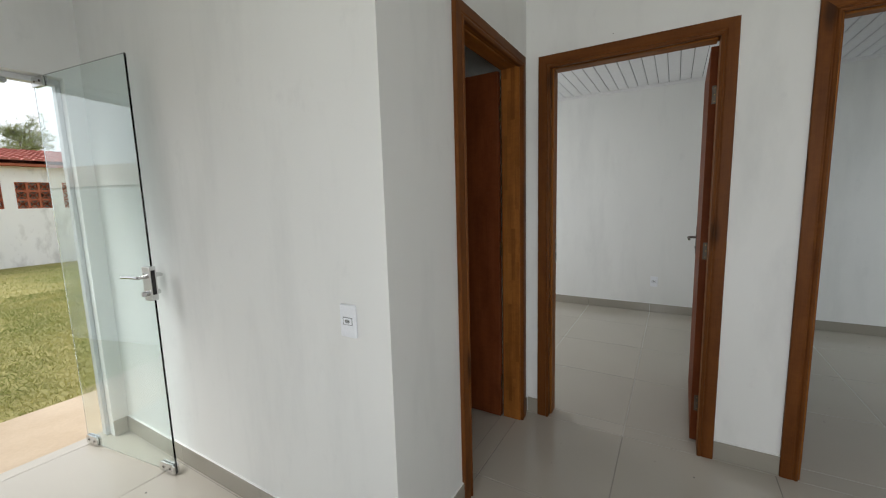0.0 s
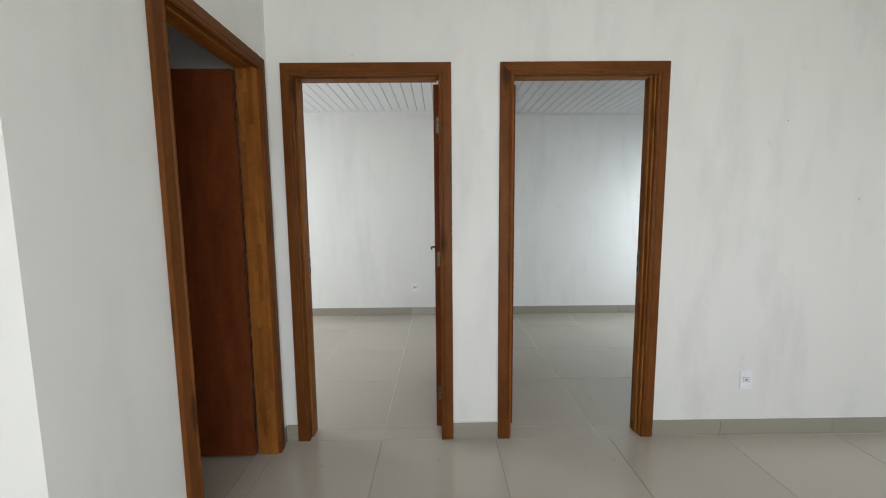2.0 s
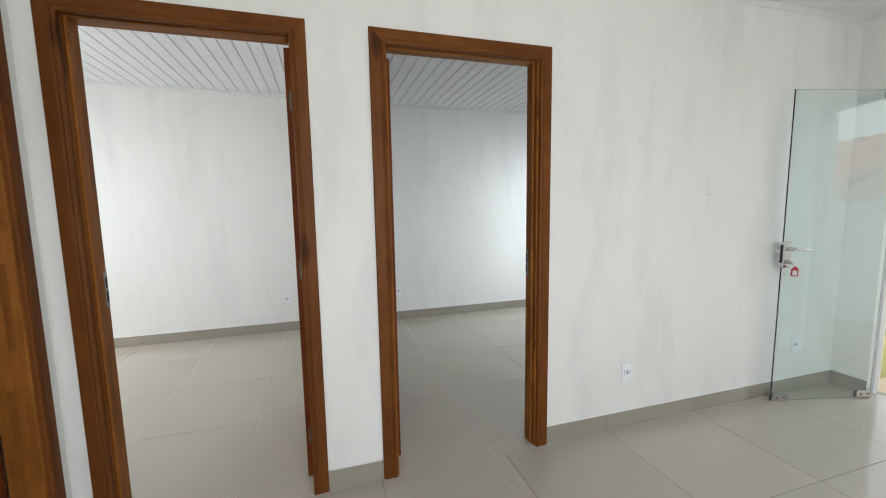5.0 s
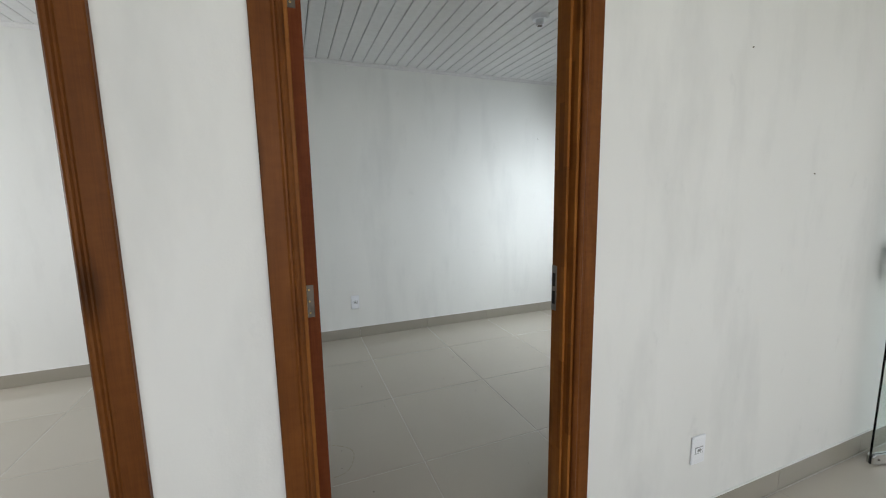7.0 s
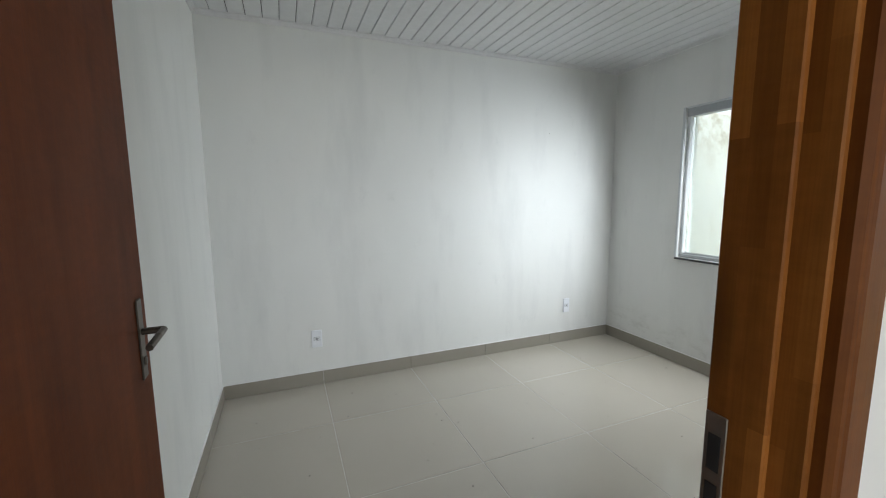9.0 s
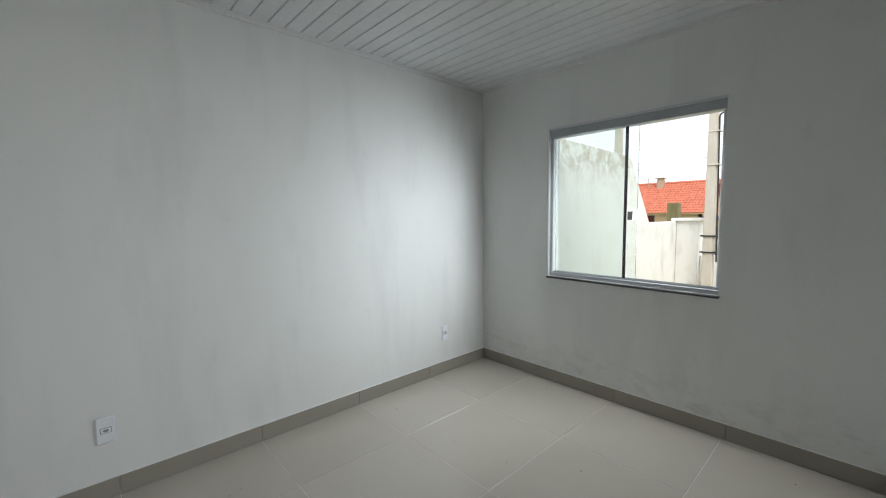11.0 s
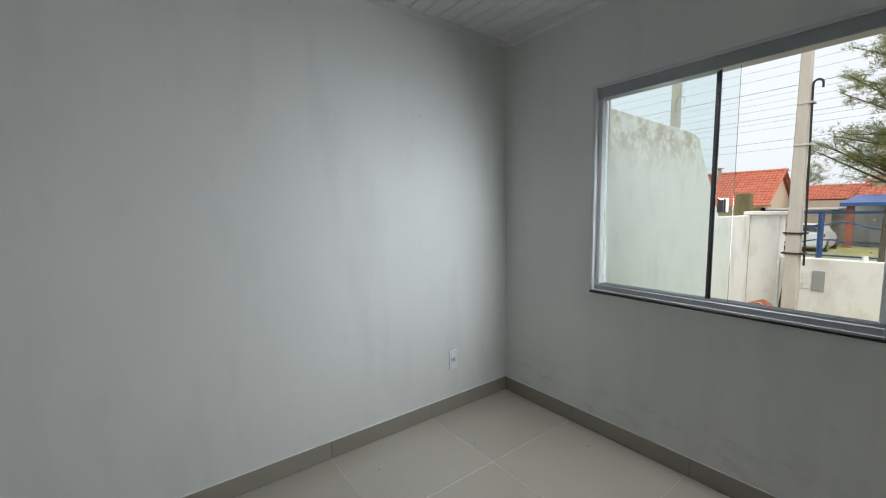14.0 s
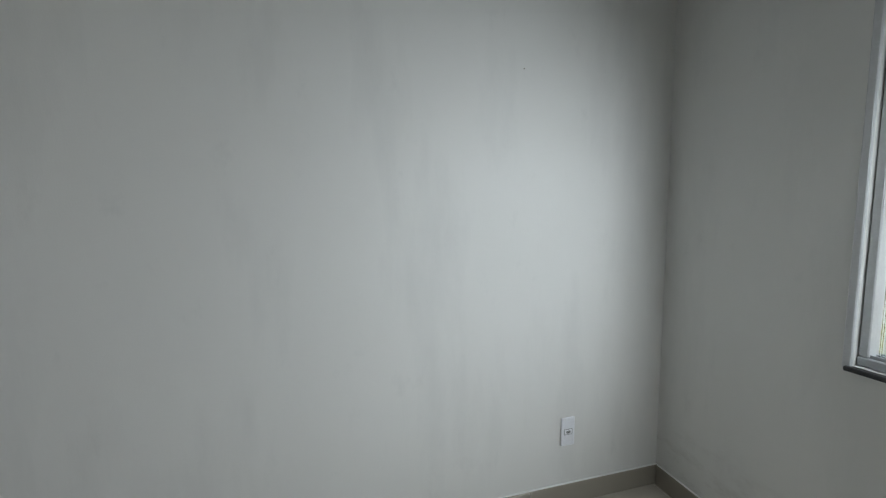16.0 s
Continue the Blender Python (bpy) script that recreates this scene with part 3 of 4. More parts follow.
def patch(parent, at, name="patch_fitting"):
    """A clamp plate at a corner of the glass: two shells with a gasket and two screws. Local x along the glass, y through it."""
    bm = bmesh.new()
    for s in (-1, 1):
        prof = [(-0.055, -0.025), (0.055, -0.025), (0.055, 0.012), (0.046, 0.025), (-0.046, 0.025), (-0.055, 0.012)]
        prism(bm, prof, 1, s * 0.0055, s * 0.015)
    ob = part(name, bm, CHROME, parent, "polished corner clamp", at)
    part("gasket", a_box(-0.053, 0.053, -0.0055, 0.0055, -0.024, 0.022), BLACK, ob, at=at)
    for x in (-0.026, 0.026):
        bm = bmesh.new()
        rod(bm, (x, -0.017, 0), (x, 0.017, 0), 0.006, n=10)
        part("screw", bm, DARK_METAL, ob, at=at)
    return ob


def glass_door(name, hinge_at, foot, height, tint, label, lock_turn):
    h, f = Vector(hinge_at), Vector(foot)
    x = (f - h)
    w = x.length
    x.normalize()
    m = Matrix.Identity(4)
    m.col[0][:3], m.col[1][:3] = x, Vector((0, 0, 1)).cross(x)
    m.translation = h
    root = base(name, m, label, kind="structure")
    pane = part("glass_pane", a_box(0, w, -0.005, 0.005, 0.008, height, r=0.0015), GLASS, root, at=m)
    pane.visible_shadow = False
    for px, pz in ((0.058, 0.034), (w - 0.058, 0.034), (0.058, height - 0.028)):
        patch(root, m @ Matrix.Translation((px, 0, pz)))
    body = bmesh.new()
    box(body, w - 0.052, w + 0.003, -0.017, 0.017, 0.935, 1.105, 0.003)
    lock = part("lock_case", body, CHROME, root, "chrome lock case with levers", m)
    part("latch", a_box(w + 0.002, w + 0.0045, -0.009, 0.009, 0.965, 1.085), BLACK, lock, at=m)
    for s in (-1, 1):
        bm = bmesh.new()
        rod(bm, (w - 0.026, s * 0.016, 1.055), (w - 0.026, s * 0.055, 1.055), 0.009, n=10)
        tube(bm, [Vector((w - 0.026, s * 0.055, 1.055)), Vector((w - 0.09, s * 0.058, 1.057)), Vector((w - 0.15, s * 0.054, 1.052))], 0.008, 8)
        part("lever_handle", bm, CHROME, lock, at=m)
        bm = bmesh.new()
        rod(bm, (w - 0.026, s * 0.016, 0.972), (w - 0.026, s * 0.038, 0.972), 0.0125, n=12)
        box(bm, w - 0.032, w - 0.020, s * 0.037 - 0.004, s * 0.037 + 0.004, 0.960, 0.984, 0.002)
        part("thumb_turn", bm, CHROME, lock, at=m)
    return root, m, w


glass_door("door_4", (-2.185, -1.557, 0), (-1.395, -1.449, 0), 2.09, GLASS, "green-tinted frameless glass back door standing open", 1)
front, fm, fw = glass_door("door_5", (4.63, -0.247, 0), (3.918, -0.078, 0), 2.065, GLASS, "green-tinted frameless glass front door standing open", 1)

# key with its tag in the front door's lock
tag_at = fm @ Matrix.Translation((fw - 0.026, 0.040, 0.972))
key_ring = base("key_with_tag", tag_at, "red plastic key tag hanging from the front door lock", "key")
bm = bmesh.new()
box(bm, -0.010, 0.010, -0.0015, 0.0015, -0.010, 0.012, 0.001)
part("key", bm, CHROME, key_ring, at=tag_at @ Matrix.Translation((-0.004, 0.012, -0.008)))
bm = bmesh.new()
prism(bm, [(-0.024, -0.030), (0.024, -0.030), (0.024, 0.016), (0.014, 0.022), (0.010, 0.032), (-0.010, 0.032), (-0.014, 0.022), (-0.024, 0.016)], 1, -0.0025, 0.0025)
tm = tag_at @ Matrix.Translation((-0.016, 0.016, -0.056)) @ Matrix.Rotation(radians(-6), 4, "Y")
tag = part("tag", bm, RED, key_ring, at=tm)
for s in (-1, 1):
    lab = part("paper_label", a_box(-0.016, 0.016, s * 0.0031 - 0.0004, s * 0.0031 + 0.0004, -0.024, 0.006), PAPER, tag, at=tm)

for nm, x, y0, y1, zt in (("glass_door_track_east", XE + 0.06, -1.0, -0.21, 2.1), ("glass_door_track_west", XW - 0.09, -3.1, -1.45, 2.1)):
    bm = bmesh.new()
    box(bm, x - 0.02, x + 0.03, y0 + 0.001, y0 + 0.03, 0, zt - 0.032, 0.002)
    box(bm, x - 0.02, x + 0.03, y1 - 0.022, y1 - 0.001, 0, zt - 0.032, 0.002)
    box(bm, x - 0.02, x + 0.03, y0 + 0.001, y1 - 0.001, zt - 0.031, zt - 0.001, 0.002)
    structure(nm, bm, ALU, "white aluminium frame round the glass door opening")
structure("door_closer", a_box(XW - 0.10, XW - 0.06, -2.3, -1.66, 2.045, 2.068, r=0.004), ALU_DARK, "grey rail under the door head")

# ---- the bedroom window ----
y0, y1, z0, z1 = WIN
win = base("window_1", Matrix.Translation((XE, (y0 + y1) / 2, z0)), "white aluminium sliding window, one pane slid open", kind="structure")
xf = XE + 0.012
part("head_rail", a_box(xf - 0.004, xf + 0.075, y0 + 0.002, y1 - 0.002, z1 - 0.066, z1 - 0.004, r=0.003), ALU_DARK, win, "grey aluminium head rail")
part("head_lip", a_box(xf - 0.018, xf - 0.002, y0 - 0.004, y1 + 0.004, z1 - 0.006, z1 + 0.008, r=0.003), ALU, win)
part("bottom_rail", a_box(xf + 0.0, xf + 0.075, y0 + 0.002, y1 - 0.002, z0 + 0.002, z0 + 0.030, r=0.003), ALU_DARK, win, "grey aluminium bottom rail")
for k in (0.012, 0.040, 0.066):
    part("rail_rib", a_box(xf + k, xf + k + 0.004, y0 + 0.004, y1 - 0.004, z0 + 0.030, z0 + 0.040), ALU_DARK, win)
part("side_rail", a_box(xf + 0.004, xf + 0.070, y1 - 0.027, y1 - 0.003, z0 + 0.031, z1 - 0.067, r=0.003), ALU, win, "white aluminium side rail")
part("side_rail", a_box(xf + 0.02, xf + 0.070, y0 + 0.003, y0 + 0.022, z0 + 0.041, z1 - 0.067, r=0.003), ALU, win)
part("inner_edge", a_box(XE - 0.010, XE + 0.002, y1 - 0.001, y1 + 0.022, z0 - 0.010, z1 + 0.006, r=0.003), ALU, win)
fixed = part("pane_fixed", a_box(xf + 0.046, xf + 0.054, 1.437, y1 - 0.036, z0 + 0.026, z1 - 0.060), CLEAR, win)
slide = part("pane_sliding", a_box(xf + 0.020, xf + 0.028, 1.352, 1.988, z0 + 0.026, z1 - 0.060), CLEAR, win, "clear pane slid behind the fixed one")
for q in (fixed, slide):
    q.visible_shadow = False
part("rubber_seal", a_box(xf + 0.030, xf + 0.045, 1.430, 1.447, z0 + 0.031, z1 - 0.068), BLACK, win, "black rubber seal")
part("seal_strip", a_box(xf + 0.012, xf + 0.018, 1.421, 1.429, z0 + 0.041, z1 - 0.068), BLACK, win)
bm = bmesh.new()
box(bm, xf - 0.004, xf + 0.034, 1.372, 1.408, 1.345, 1.412, 0.003)
box(bm, xf - 0.010, xf - 0.002, 1.380, 1.400, 1.350, 1.406, 0.002)
part("latch", bm, GREY_METAL, win, "square metal latch")
part("strike", a_box(xf + 0.006, xf + 0.022, y0 + 0.004, y0 + 0.016, 1.35, 1.43, r=0.002), ALU, win)
part("sill", a_box(XE - 0.022, XE + 0.16, y0 - 0.008, y1 + 0.012, z0 - 0.016, z0 - 0.001, r=0.003), GRANITE, win, "black granite sill")

# ---- sockets ----


def socket(at, label, tall=0.118, wide=0.075, switch=False):
    """A plastic cover plate with a domed edge and its socket module; local -y points off the wall."""
    root = base("wall_socket", at, label, "socket", "wall sockets")
    bm = bmesh.new()
    box(bm, -wide / 2, wide / 2, -0.009, 0.0, -tall / 2, tall / 2, 0.006, 3)
    plate = part("cover_plate", bm, WHITE_PLASTIC, root, at=at)
    part("module_gap", a_box(-0.0225, 0.0225, -0.0098, -0.008, -0.0145, 0.0145, r=0.001), GREY_PLASTIC, plate, at=at)
    part("module", a_box(-0.020, 0.020, -0.0108, -0.008, -0.012, 0.012, r=0.002), WHITE_PLASTIC, plate, at=at)
    bm = bmesh.new()
    prism(bm, [(-0.013, 0), (-0.007, 0.0065), (0.007, 0.0065), (0.013, 0), (0.007, -0.0065), (-0.007, -0.0065)], 1, -0.0113, -0.0105)
    part("recess", bm, GREY_PLASTIC, plate, at=at)
    bm = bmesh.new()
    for x in (-0.007, 0, 0.007):
        rod(bm, (x, -0.0117, 0.001 if x else -0.001), (x, -0.0108, 0.001 if x else -0.001), 0.0019, n=6)
    part("pin_holes", bm, BLACK, plate, at=at)
    return root


Rz = lambda a: Matrix.Rotation(radians(a), 4, "Z")
T = Matrix.Translation
socket(T((-0.180, PY, 0.978)), "white plastic wall socket at waist height")
socket(T((2.772, 0, 0.348)), "white plastic wall socket above the skirting")
socket(T((4.238, 0, 0.349)), "white plastic wall socket behind the glass door")
socket(T((0.612, YN, 0.363)), "white plastic wall socket on the bedroom wall")
socket(T((1.861, YN, 0.352)), "white plastic wall socket on the bedroom wall", 0.13)
socket(T((4.145, YN, 0.356)), "white plastic wall socket near the room corner", 0.135, 0.070)
socket(T((4.42, 0.11, 0.34)) @ Rz(180), "white plastic wall socket beside the window wall")

# lamp holder on the bedroom ceiling
lh = T((2.99, 1.42, H_BED))
holder = base("ceiling_lamp_holder", lh, "white round ceiling lamp holder with no bulb", "lamp holder")
bm = bmesh.new()
bmesh.ops.create_cone(bm, cap_ends=True, segments=32, radius1=0.050, radius2=0.062, depth=0.026, matrix=T((0, 0, -0.013)))
part("base_plate", bm, WHITE_PLASTIC, holder, at=lh)
bm = bmesh.new()
bmesh.ops.create_cone(bm, cap_ends=True, segments=24, radius1=0.024, radius2=0.030, depth=0.036, matrix=T((0, 0, -0.044)))
part("socket_cup", bm, WHITE_PLASTIC, holder, at=lh)
bm = bmesh.new()
rod(bm, (0, 0, -0.0605), (0, 0, -0.063), 0.017, n=16)
part("thread", bm, DARK_METAL, holder, "dark metal socket", lh)

# cement ring left on the bedroom floor
bm = bmesh.new()
for k in range(60):
    a = k / 60 * math.tau
    if (k * 7) % 11 in (0, 3, 5) or k in (30, 31, 32, 33, 44, 45):
        continue
    r = 0.135 + 0.004 * math.sin(5 * a)
    c = Vector((1.43 + r * math.cos(a), 0.985 + r * math.sin(a), 0.0))
    t = Vector((-math.sin(a), math.cos(a), 0)) * 0.008
    w = Vector((math.cos(a), math.sin(a), 0)) * (0.0012 + 0.0012 * random.random())
    vs = [bm.verts.new(c + s * t + u * w + Vector((0, 0, h))) for h in (0.0002, 0.0011) for s, u in ((-1, -1), (1, -1), (1, 1), (-1, 1))]
    for f in ((4, 5, 6, 7), (0, 1, 5, 4), (1, 2, 6, 5), (2, 3, 7, 6), (3, 0, 4, 7)):
        bm.faces.new([vs[i] for i in f])
tagged(link("floor_stain", bm, STAINMARK), "dried cement ring on the bedroom tiles", "stain", kind="stuff")

# crumbs of mortar on the tiles
bm = bmesh.new()
rng = random.Random(4)
for k in range(150):
    x, y = (rng.uniform(-1.5, 4.4), rng.uniform(-2.2, -0.1)) if k < 90 else (rng.uniform(1.4, 4.5), rng.uniform(0.3, 2.6))
    if PX - 2.2 < x < PX + 0.1 and y > PY - 0.05 and k < 90:
        continue
    s = rng.uniform(0.0015, 0.0042)
    bmesh.ops.create_icosphere(bm, subdivisions=1, radius=s, matrix=T((x, y, s * 0.5)) @ Matrix.Diagonal((1, rng.uniform(0.6, 1.4), 0.6, 1)))
tagged(link("mortar_crumbs", bm, SHADOW_GAP), "dark crumbs of mortar scattered on the tiles", "debris", kind="stuff")

# nail stubs left in the plaster
for x, y, z, d in ((3.904, YN, 1.943, 1), (0.47, 0.0, 2.225, 1), (3.35, 0.0, 1.42, 1), (2.9, 0.0, 1.86, 1)):
    bm = bmesh.new()
    rod(bm, (x, y, z), (x, y - 0.004, z), 0.0024, n=6)
    tagged(link("nail", bm, DARK_METAL), "small dark nail stub in the plaster", "nail", "wall nails")

# ---- outside: ground ----


def ground_z(x):
    if x < -2.3:
        return -0.10
    if x < 11:
        return -0.15
    return -0.15 - 0.85 * min(1.0, (x - 11) / 18)


xs = [-600, -200, -60, -20, -14, -8, -3.2, -2.28, -2.26, 4.8, 8, 10, 11, 13, 16, 20, 24, 29, 33, 45, 80, 200, 600]
ys = [-600, -200, -60, -20, -8, -4, 0, 3, 8, 20, 60, 200, 600]
bm = bmesh.new()
grid = [[bm.verts.new((x, y, ground_z(x))) for y in ys] for x in xs]
for i in range(len(xs) - 1):
    for j in range(len(ys) - 1):
        bm.faces.new((grid[i][j], grid[i + 1][j], grid[i + 1][j + 1], grid[i][j + 1]))
structure("ground", bm, GRASS_SOIL, "patchy yellow-green grass ground")
structure("patio_west", a_box(-3.09, XW - 0.15, -6, 1.5, -0.2, -0.03, r=0.006), CONCRETE, "tan concrete strip outside the back door")
structure("patio_east", a_box(XE + 0.15, 6.0, -4, -0.05, -0.3, -0.03, r=0.006), CONCRETE, "tan concrete apron outside the front door")
bm = bmesh.new()
prism(bm, [(14.5, ground_z(14.5) + 0.015), (19, ground_z(19) + 0.015), (19, ground_z(19) - 0.1), (14.5, ground_z(14.5) - 0.1)], 1, -200, 200)
structure("road", bm, ROAD, "dusty grey road beyond the front wall")


def grass_patch(x0, x1, y0, y1, n, seed, label):
    rng = random.Random(seed)
    vs, fs = [], []
    for _ in range(n):
        x, y = rng.uniform(x0, x1), rng.uniform(y0, y1)
        z = ground_z(x)
        h, a, w = rng.uniform(0.012, 0.042), rng.uniform(0, math.tau), rng.uniform(0.003, 0.006)
        lx, ly = rng.gauss(0, 0.03), rng.gauss(0, 0.03)
        k = len(vs)
        vs += [(x - w * math.cos(a), y - w * math.sin(a), z), (x + w * math.cos(a), y + w * math.sin(a), z), (x + lx, y + ly, z + h)]
        fs.append((k, k + 1, k + 2))
    me = bpy.data.meshes.new("grass")
    me.from_pydata(vs, [], fs)
    me.materials.append(BLADE)
    return tagged(hang("grass", me), label, "grass", kind="stuff")


grass_patch(-9, -3.12, -2.6, 1.2, 60000, 1, "short mown lawn behind the house")
grass_patch(-14, -9, -1.5, 2.6, 20000, 2, "short mown lawn before the far wall")
grass_patch(7.0, 9.9, 0.4, 2.5, 9000, 3, "thin yellowish grass inside the front wall")


def pantiles(name, parent, o, across, down, n_cols, n_rows, pitch, step, material):
    """A roof slope of half-round clay tiles in overlapping rows. o: upper corner; across, down: unit vectors."""
    o, a, d = Vector(o), Vector(across), Vector(down)
    up = a.cross(d)
    if up.z < 0:
        up = -up
    rng = random.Random(n_cols * 31 + n_rows)
    vs, fs = [], []
    arc = [(-0.5, 0.0), (-0.36, 0.26), (-0.12, 0.42), (0.12, 0.42), (0.36, 0.26), (0.5, 0.0)]
    for c in range(n_cols):
        for r in range(n_rows):
            k = len(vs)
            j = rng.uniform(-0.008, 0.008)
            for t, lift in ((r * step, 0.0), ((r + 1) * step + 0.03, 0.035)):
                for u, h in arc:
                    vs.append(o + a * ((c + 0.5 + u) * pitch + j) + d * t + up * (h * pitch * 0.62 + lift))
            m = len(arc)
            for i in range(m - 1):
                fs.append((k + i, k + i + 1, k + m + i + 1, k + m + i))
            fs.append(tuple(range(k + m, k + 2 * m)))
    me = bpy.data.meshes.new(name)
    me.from_pydata([tuple(v) for v in vs], [], fs)
    me.materials.append(material)
    ob = hang(name, me, parent)
    return tagged(ob, kind="stuff")


# ---- outside, west: the outbuilding across the lawn ----
XS = -14.0
shed = base("outbuilding", T((XS, 1, -0.1)), "white mould-stained outbuilding with terracotta screens and red roof", "building")
holes = [(-0.05 + k * 0.93, 0.64 + k * 0.93, 1.43, 2.12) for k in range(-5, 6)]
part("wall", pierced(1, XS - 0.2, XS, -6, 7.6, -0.2, 2.52, holes), OLDWALL, shed, "white wall with black mould at its foot")
block = bmesh.new()
q = 0.115
box(block, -0.05, 0.05, -q, -q + 0.022, -q, q)
box(block, -0.05, 0.05, q - 0.022, q, -q, q)
box(block, -0.05, 0.05, -q + 0.022, q - 0.022, -q, -q + 0.022)
box(block, -0.05, 0.05, -q + 0.022, q - 0.022, q - 0.022, q)
for s in (-1, 1):
    prism(block, [(-0.095, -s * 0.080), (-0.080, -s * 0.095), (0.095, s * 0.080), (0.080, s * 0.095)], 0, -0.04, 0.04)
box(block, -0.04, 0.04, -0.03, 0.03, -0.03, 0.03)
bme = bpy.data.meshes.new("screen_block")
block.to_mesh(bme)
block.free()
bme.materials.append(CLAY)
for hy0, hy1, hz0, hz1 in holes:
    for i in range(3):
        for j in range(3):
            hang("screen_block", bme, shed, at=T((XS - 0.08, hy0 + 0.115 + 0.23 * i, hz0 + 0.115 + 0.23 * j)))
part("dark_interior", a_box(XS - 2.6, XS - 2.4, -6, 7.6, -0.2, 2.5), OLDWALL, shed)
part("roof_beam", a_box(XS - 0.25, XS + 0.08, -6.2, 7.8, 2.521, 2.60), CLAY, shed)
slope = Vector((1, 0, -0.165)).normalized()
pantiles("roof_tiles", shed, Vector((XS + 0.30, -6.3, 2.63)) - slope * 4.2, (0, 1, 0), slope, 66, 12, 0.215, 0.35, ROOF_OLD)
part("roof_deck", prism(bmesh.new(), [(XS + 0.26, 2.58), (XS - 3.8, 3.25), (XS - 3.8, 3.18), (XS + 0.26, 2.52)], 1, -6.25, 7.85), CLAY, shed)

# ---- outside, east: boundary wall with a sloped end ----
bm = bmesh.new()
prism(bm, [(XE + 0.15, -0.4), (9.02, -0.4), (8.97, 0.35), (8.83, 0.80), (8.36, 1.24), (7.70, 2.04), (7.62, 2.16), (7.46, 2.20), (XE + 0.15, 2.24)], 1, 2.57, 2.655)
bmesh.ops.bevel(bm, geom=bm.edges[:], offset=0.010, segments=1, affect="EDGES")
tagged(link("boundary_wall", bm, BOUNDARY), "weathered white plaster boundary wall with a sloping end", "wall", kind="structure")
structure("boundary_wall_low", a_box(8.0, 9.928, 2.658, 2.76, -0.4, 1.245, r=0.012), OUTER, "low weathered plaster wall behind the sloping end")

front_wall = base("front_wall", T((10.1, 0, -0.2)), "low white garden wall with glass panels on top", "wall")
part("wall", a_box(10.06, 10.22, -9, 2.30, -0.4, 0.63, r=0.008), OUTER, front_wall)
for k in range(9):
    ya = 2.16 - 0.72 * k
    pane = part("glass_panel", a_box(10.135, 10.143, ya - 0.70, ya - 0.01, 0.665, 1.26), CLEAR, front_wall, "clear glass windbreak panel")
    pane.visible_shadow = False
    bm = bmesh.new()
    rod(bm, (10.14, ya, 0.62), (10.14, ya, 0.70), 0.035, 0.028, 12)
    part("stub_post", bm, OUTER, front_wall)
    bm = bmesh.new()
    for z in (0.75, 1.18):
        rod(bm, (10.125, ya - 0.05, z), (10.155, ya - 0.05, z), 0.012, n=8)
    part("glass_clip", bm, CHROME, front_wall)
mb = part("meter_cover", a_box(10.045, 10.061, 1.80, 1.93, 0.17, 0.46, r=0.004), GREY_PLASTIC, front_wall, "grey meter cover in the wall")
for i in range(4):
    for j in range(3):
        part("trim_tile", a_box(10.052, 10.060, 1.955 + 0.08 * j, 2.03 + 0.08 * j, 0.19 + 0.068 * i, 0.253 + 0.068 * i, r=0.002), OUTER, front_wall)

pillar = base("gate_pillar", T((10.1, 2.5, -0.2)), "white plastered gate pillar with a flat cap", "pillar")
part("shaft", a_box(9.93, 10.25, 2.305, 2.66, -0.4, 1.25, r=0.008), OUTER, pillar)
part("cap", a_box(9.87, 10.31, 2.235, 2.735, 1.251, 1.305, r=0.008), OUTER, pillar, "flat white cap slab")
tagged(link("timber_post", a_box(11.2, 11.4, 3.02, 3.24, -0.4, 1.62, r=0.012), TIMBER), "short mossy timber gate post", "post")

# boundary walls on the south side, front and back, with the neighbours behind them
for nm, xa, xb, yw, top in (("boundary_wall_front", XE + 0.15, 9.9, -2.85, 1.33), ("boundary_wall_back", -13.6, XW - 0.15, -3.3, 1.60)):
    bm = a_box(xa, xb, yw, yw + 0.15, -0.4, top, r=0.012)
    structure(nm, bm, BOUNDARY, "weathered white plaster boundary wall")
nb = base("neighbour_house", T((16, -15, -0.5)), "low house with an orange clay tile roof", "house")
part("wall", a_box(12.0, 20.0, -19.5, -11.5, -0.6, 1.35, r=0.02), BEIGE, nb)
dn = Vector((-4.6, 0, -2.2)).normalized()
pantiles("roof_tiles", nb, (16.0, -20, 3.75), (0, 1, 0), dn, 38, 14, 0.24, 0.365, ROOF)
part("roof_deck", prism(bmesh.new(), [(11.45, 1.40), (16.0, 3.66), (20.5, 1.40)], 1, -19.9, -11.0), ROOF, nb)
bn = base("neighbour_shed", T((-9, -9, -0.2)), "long low shed with a brown tiled roof", "building")
part("wall", a_box(-16, -3.4, -10.0, -7.2, -0.4, 1.95, r=0.02), BEIGE, bn)
part("roof_deck", prism(bmesh.new(), [(-6.8, 1.90), (-8.6, 2.62), (-10.4, 1.90)], 0, -16.3, -3.1), TAN, bn)

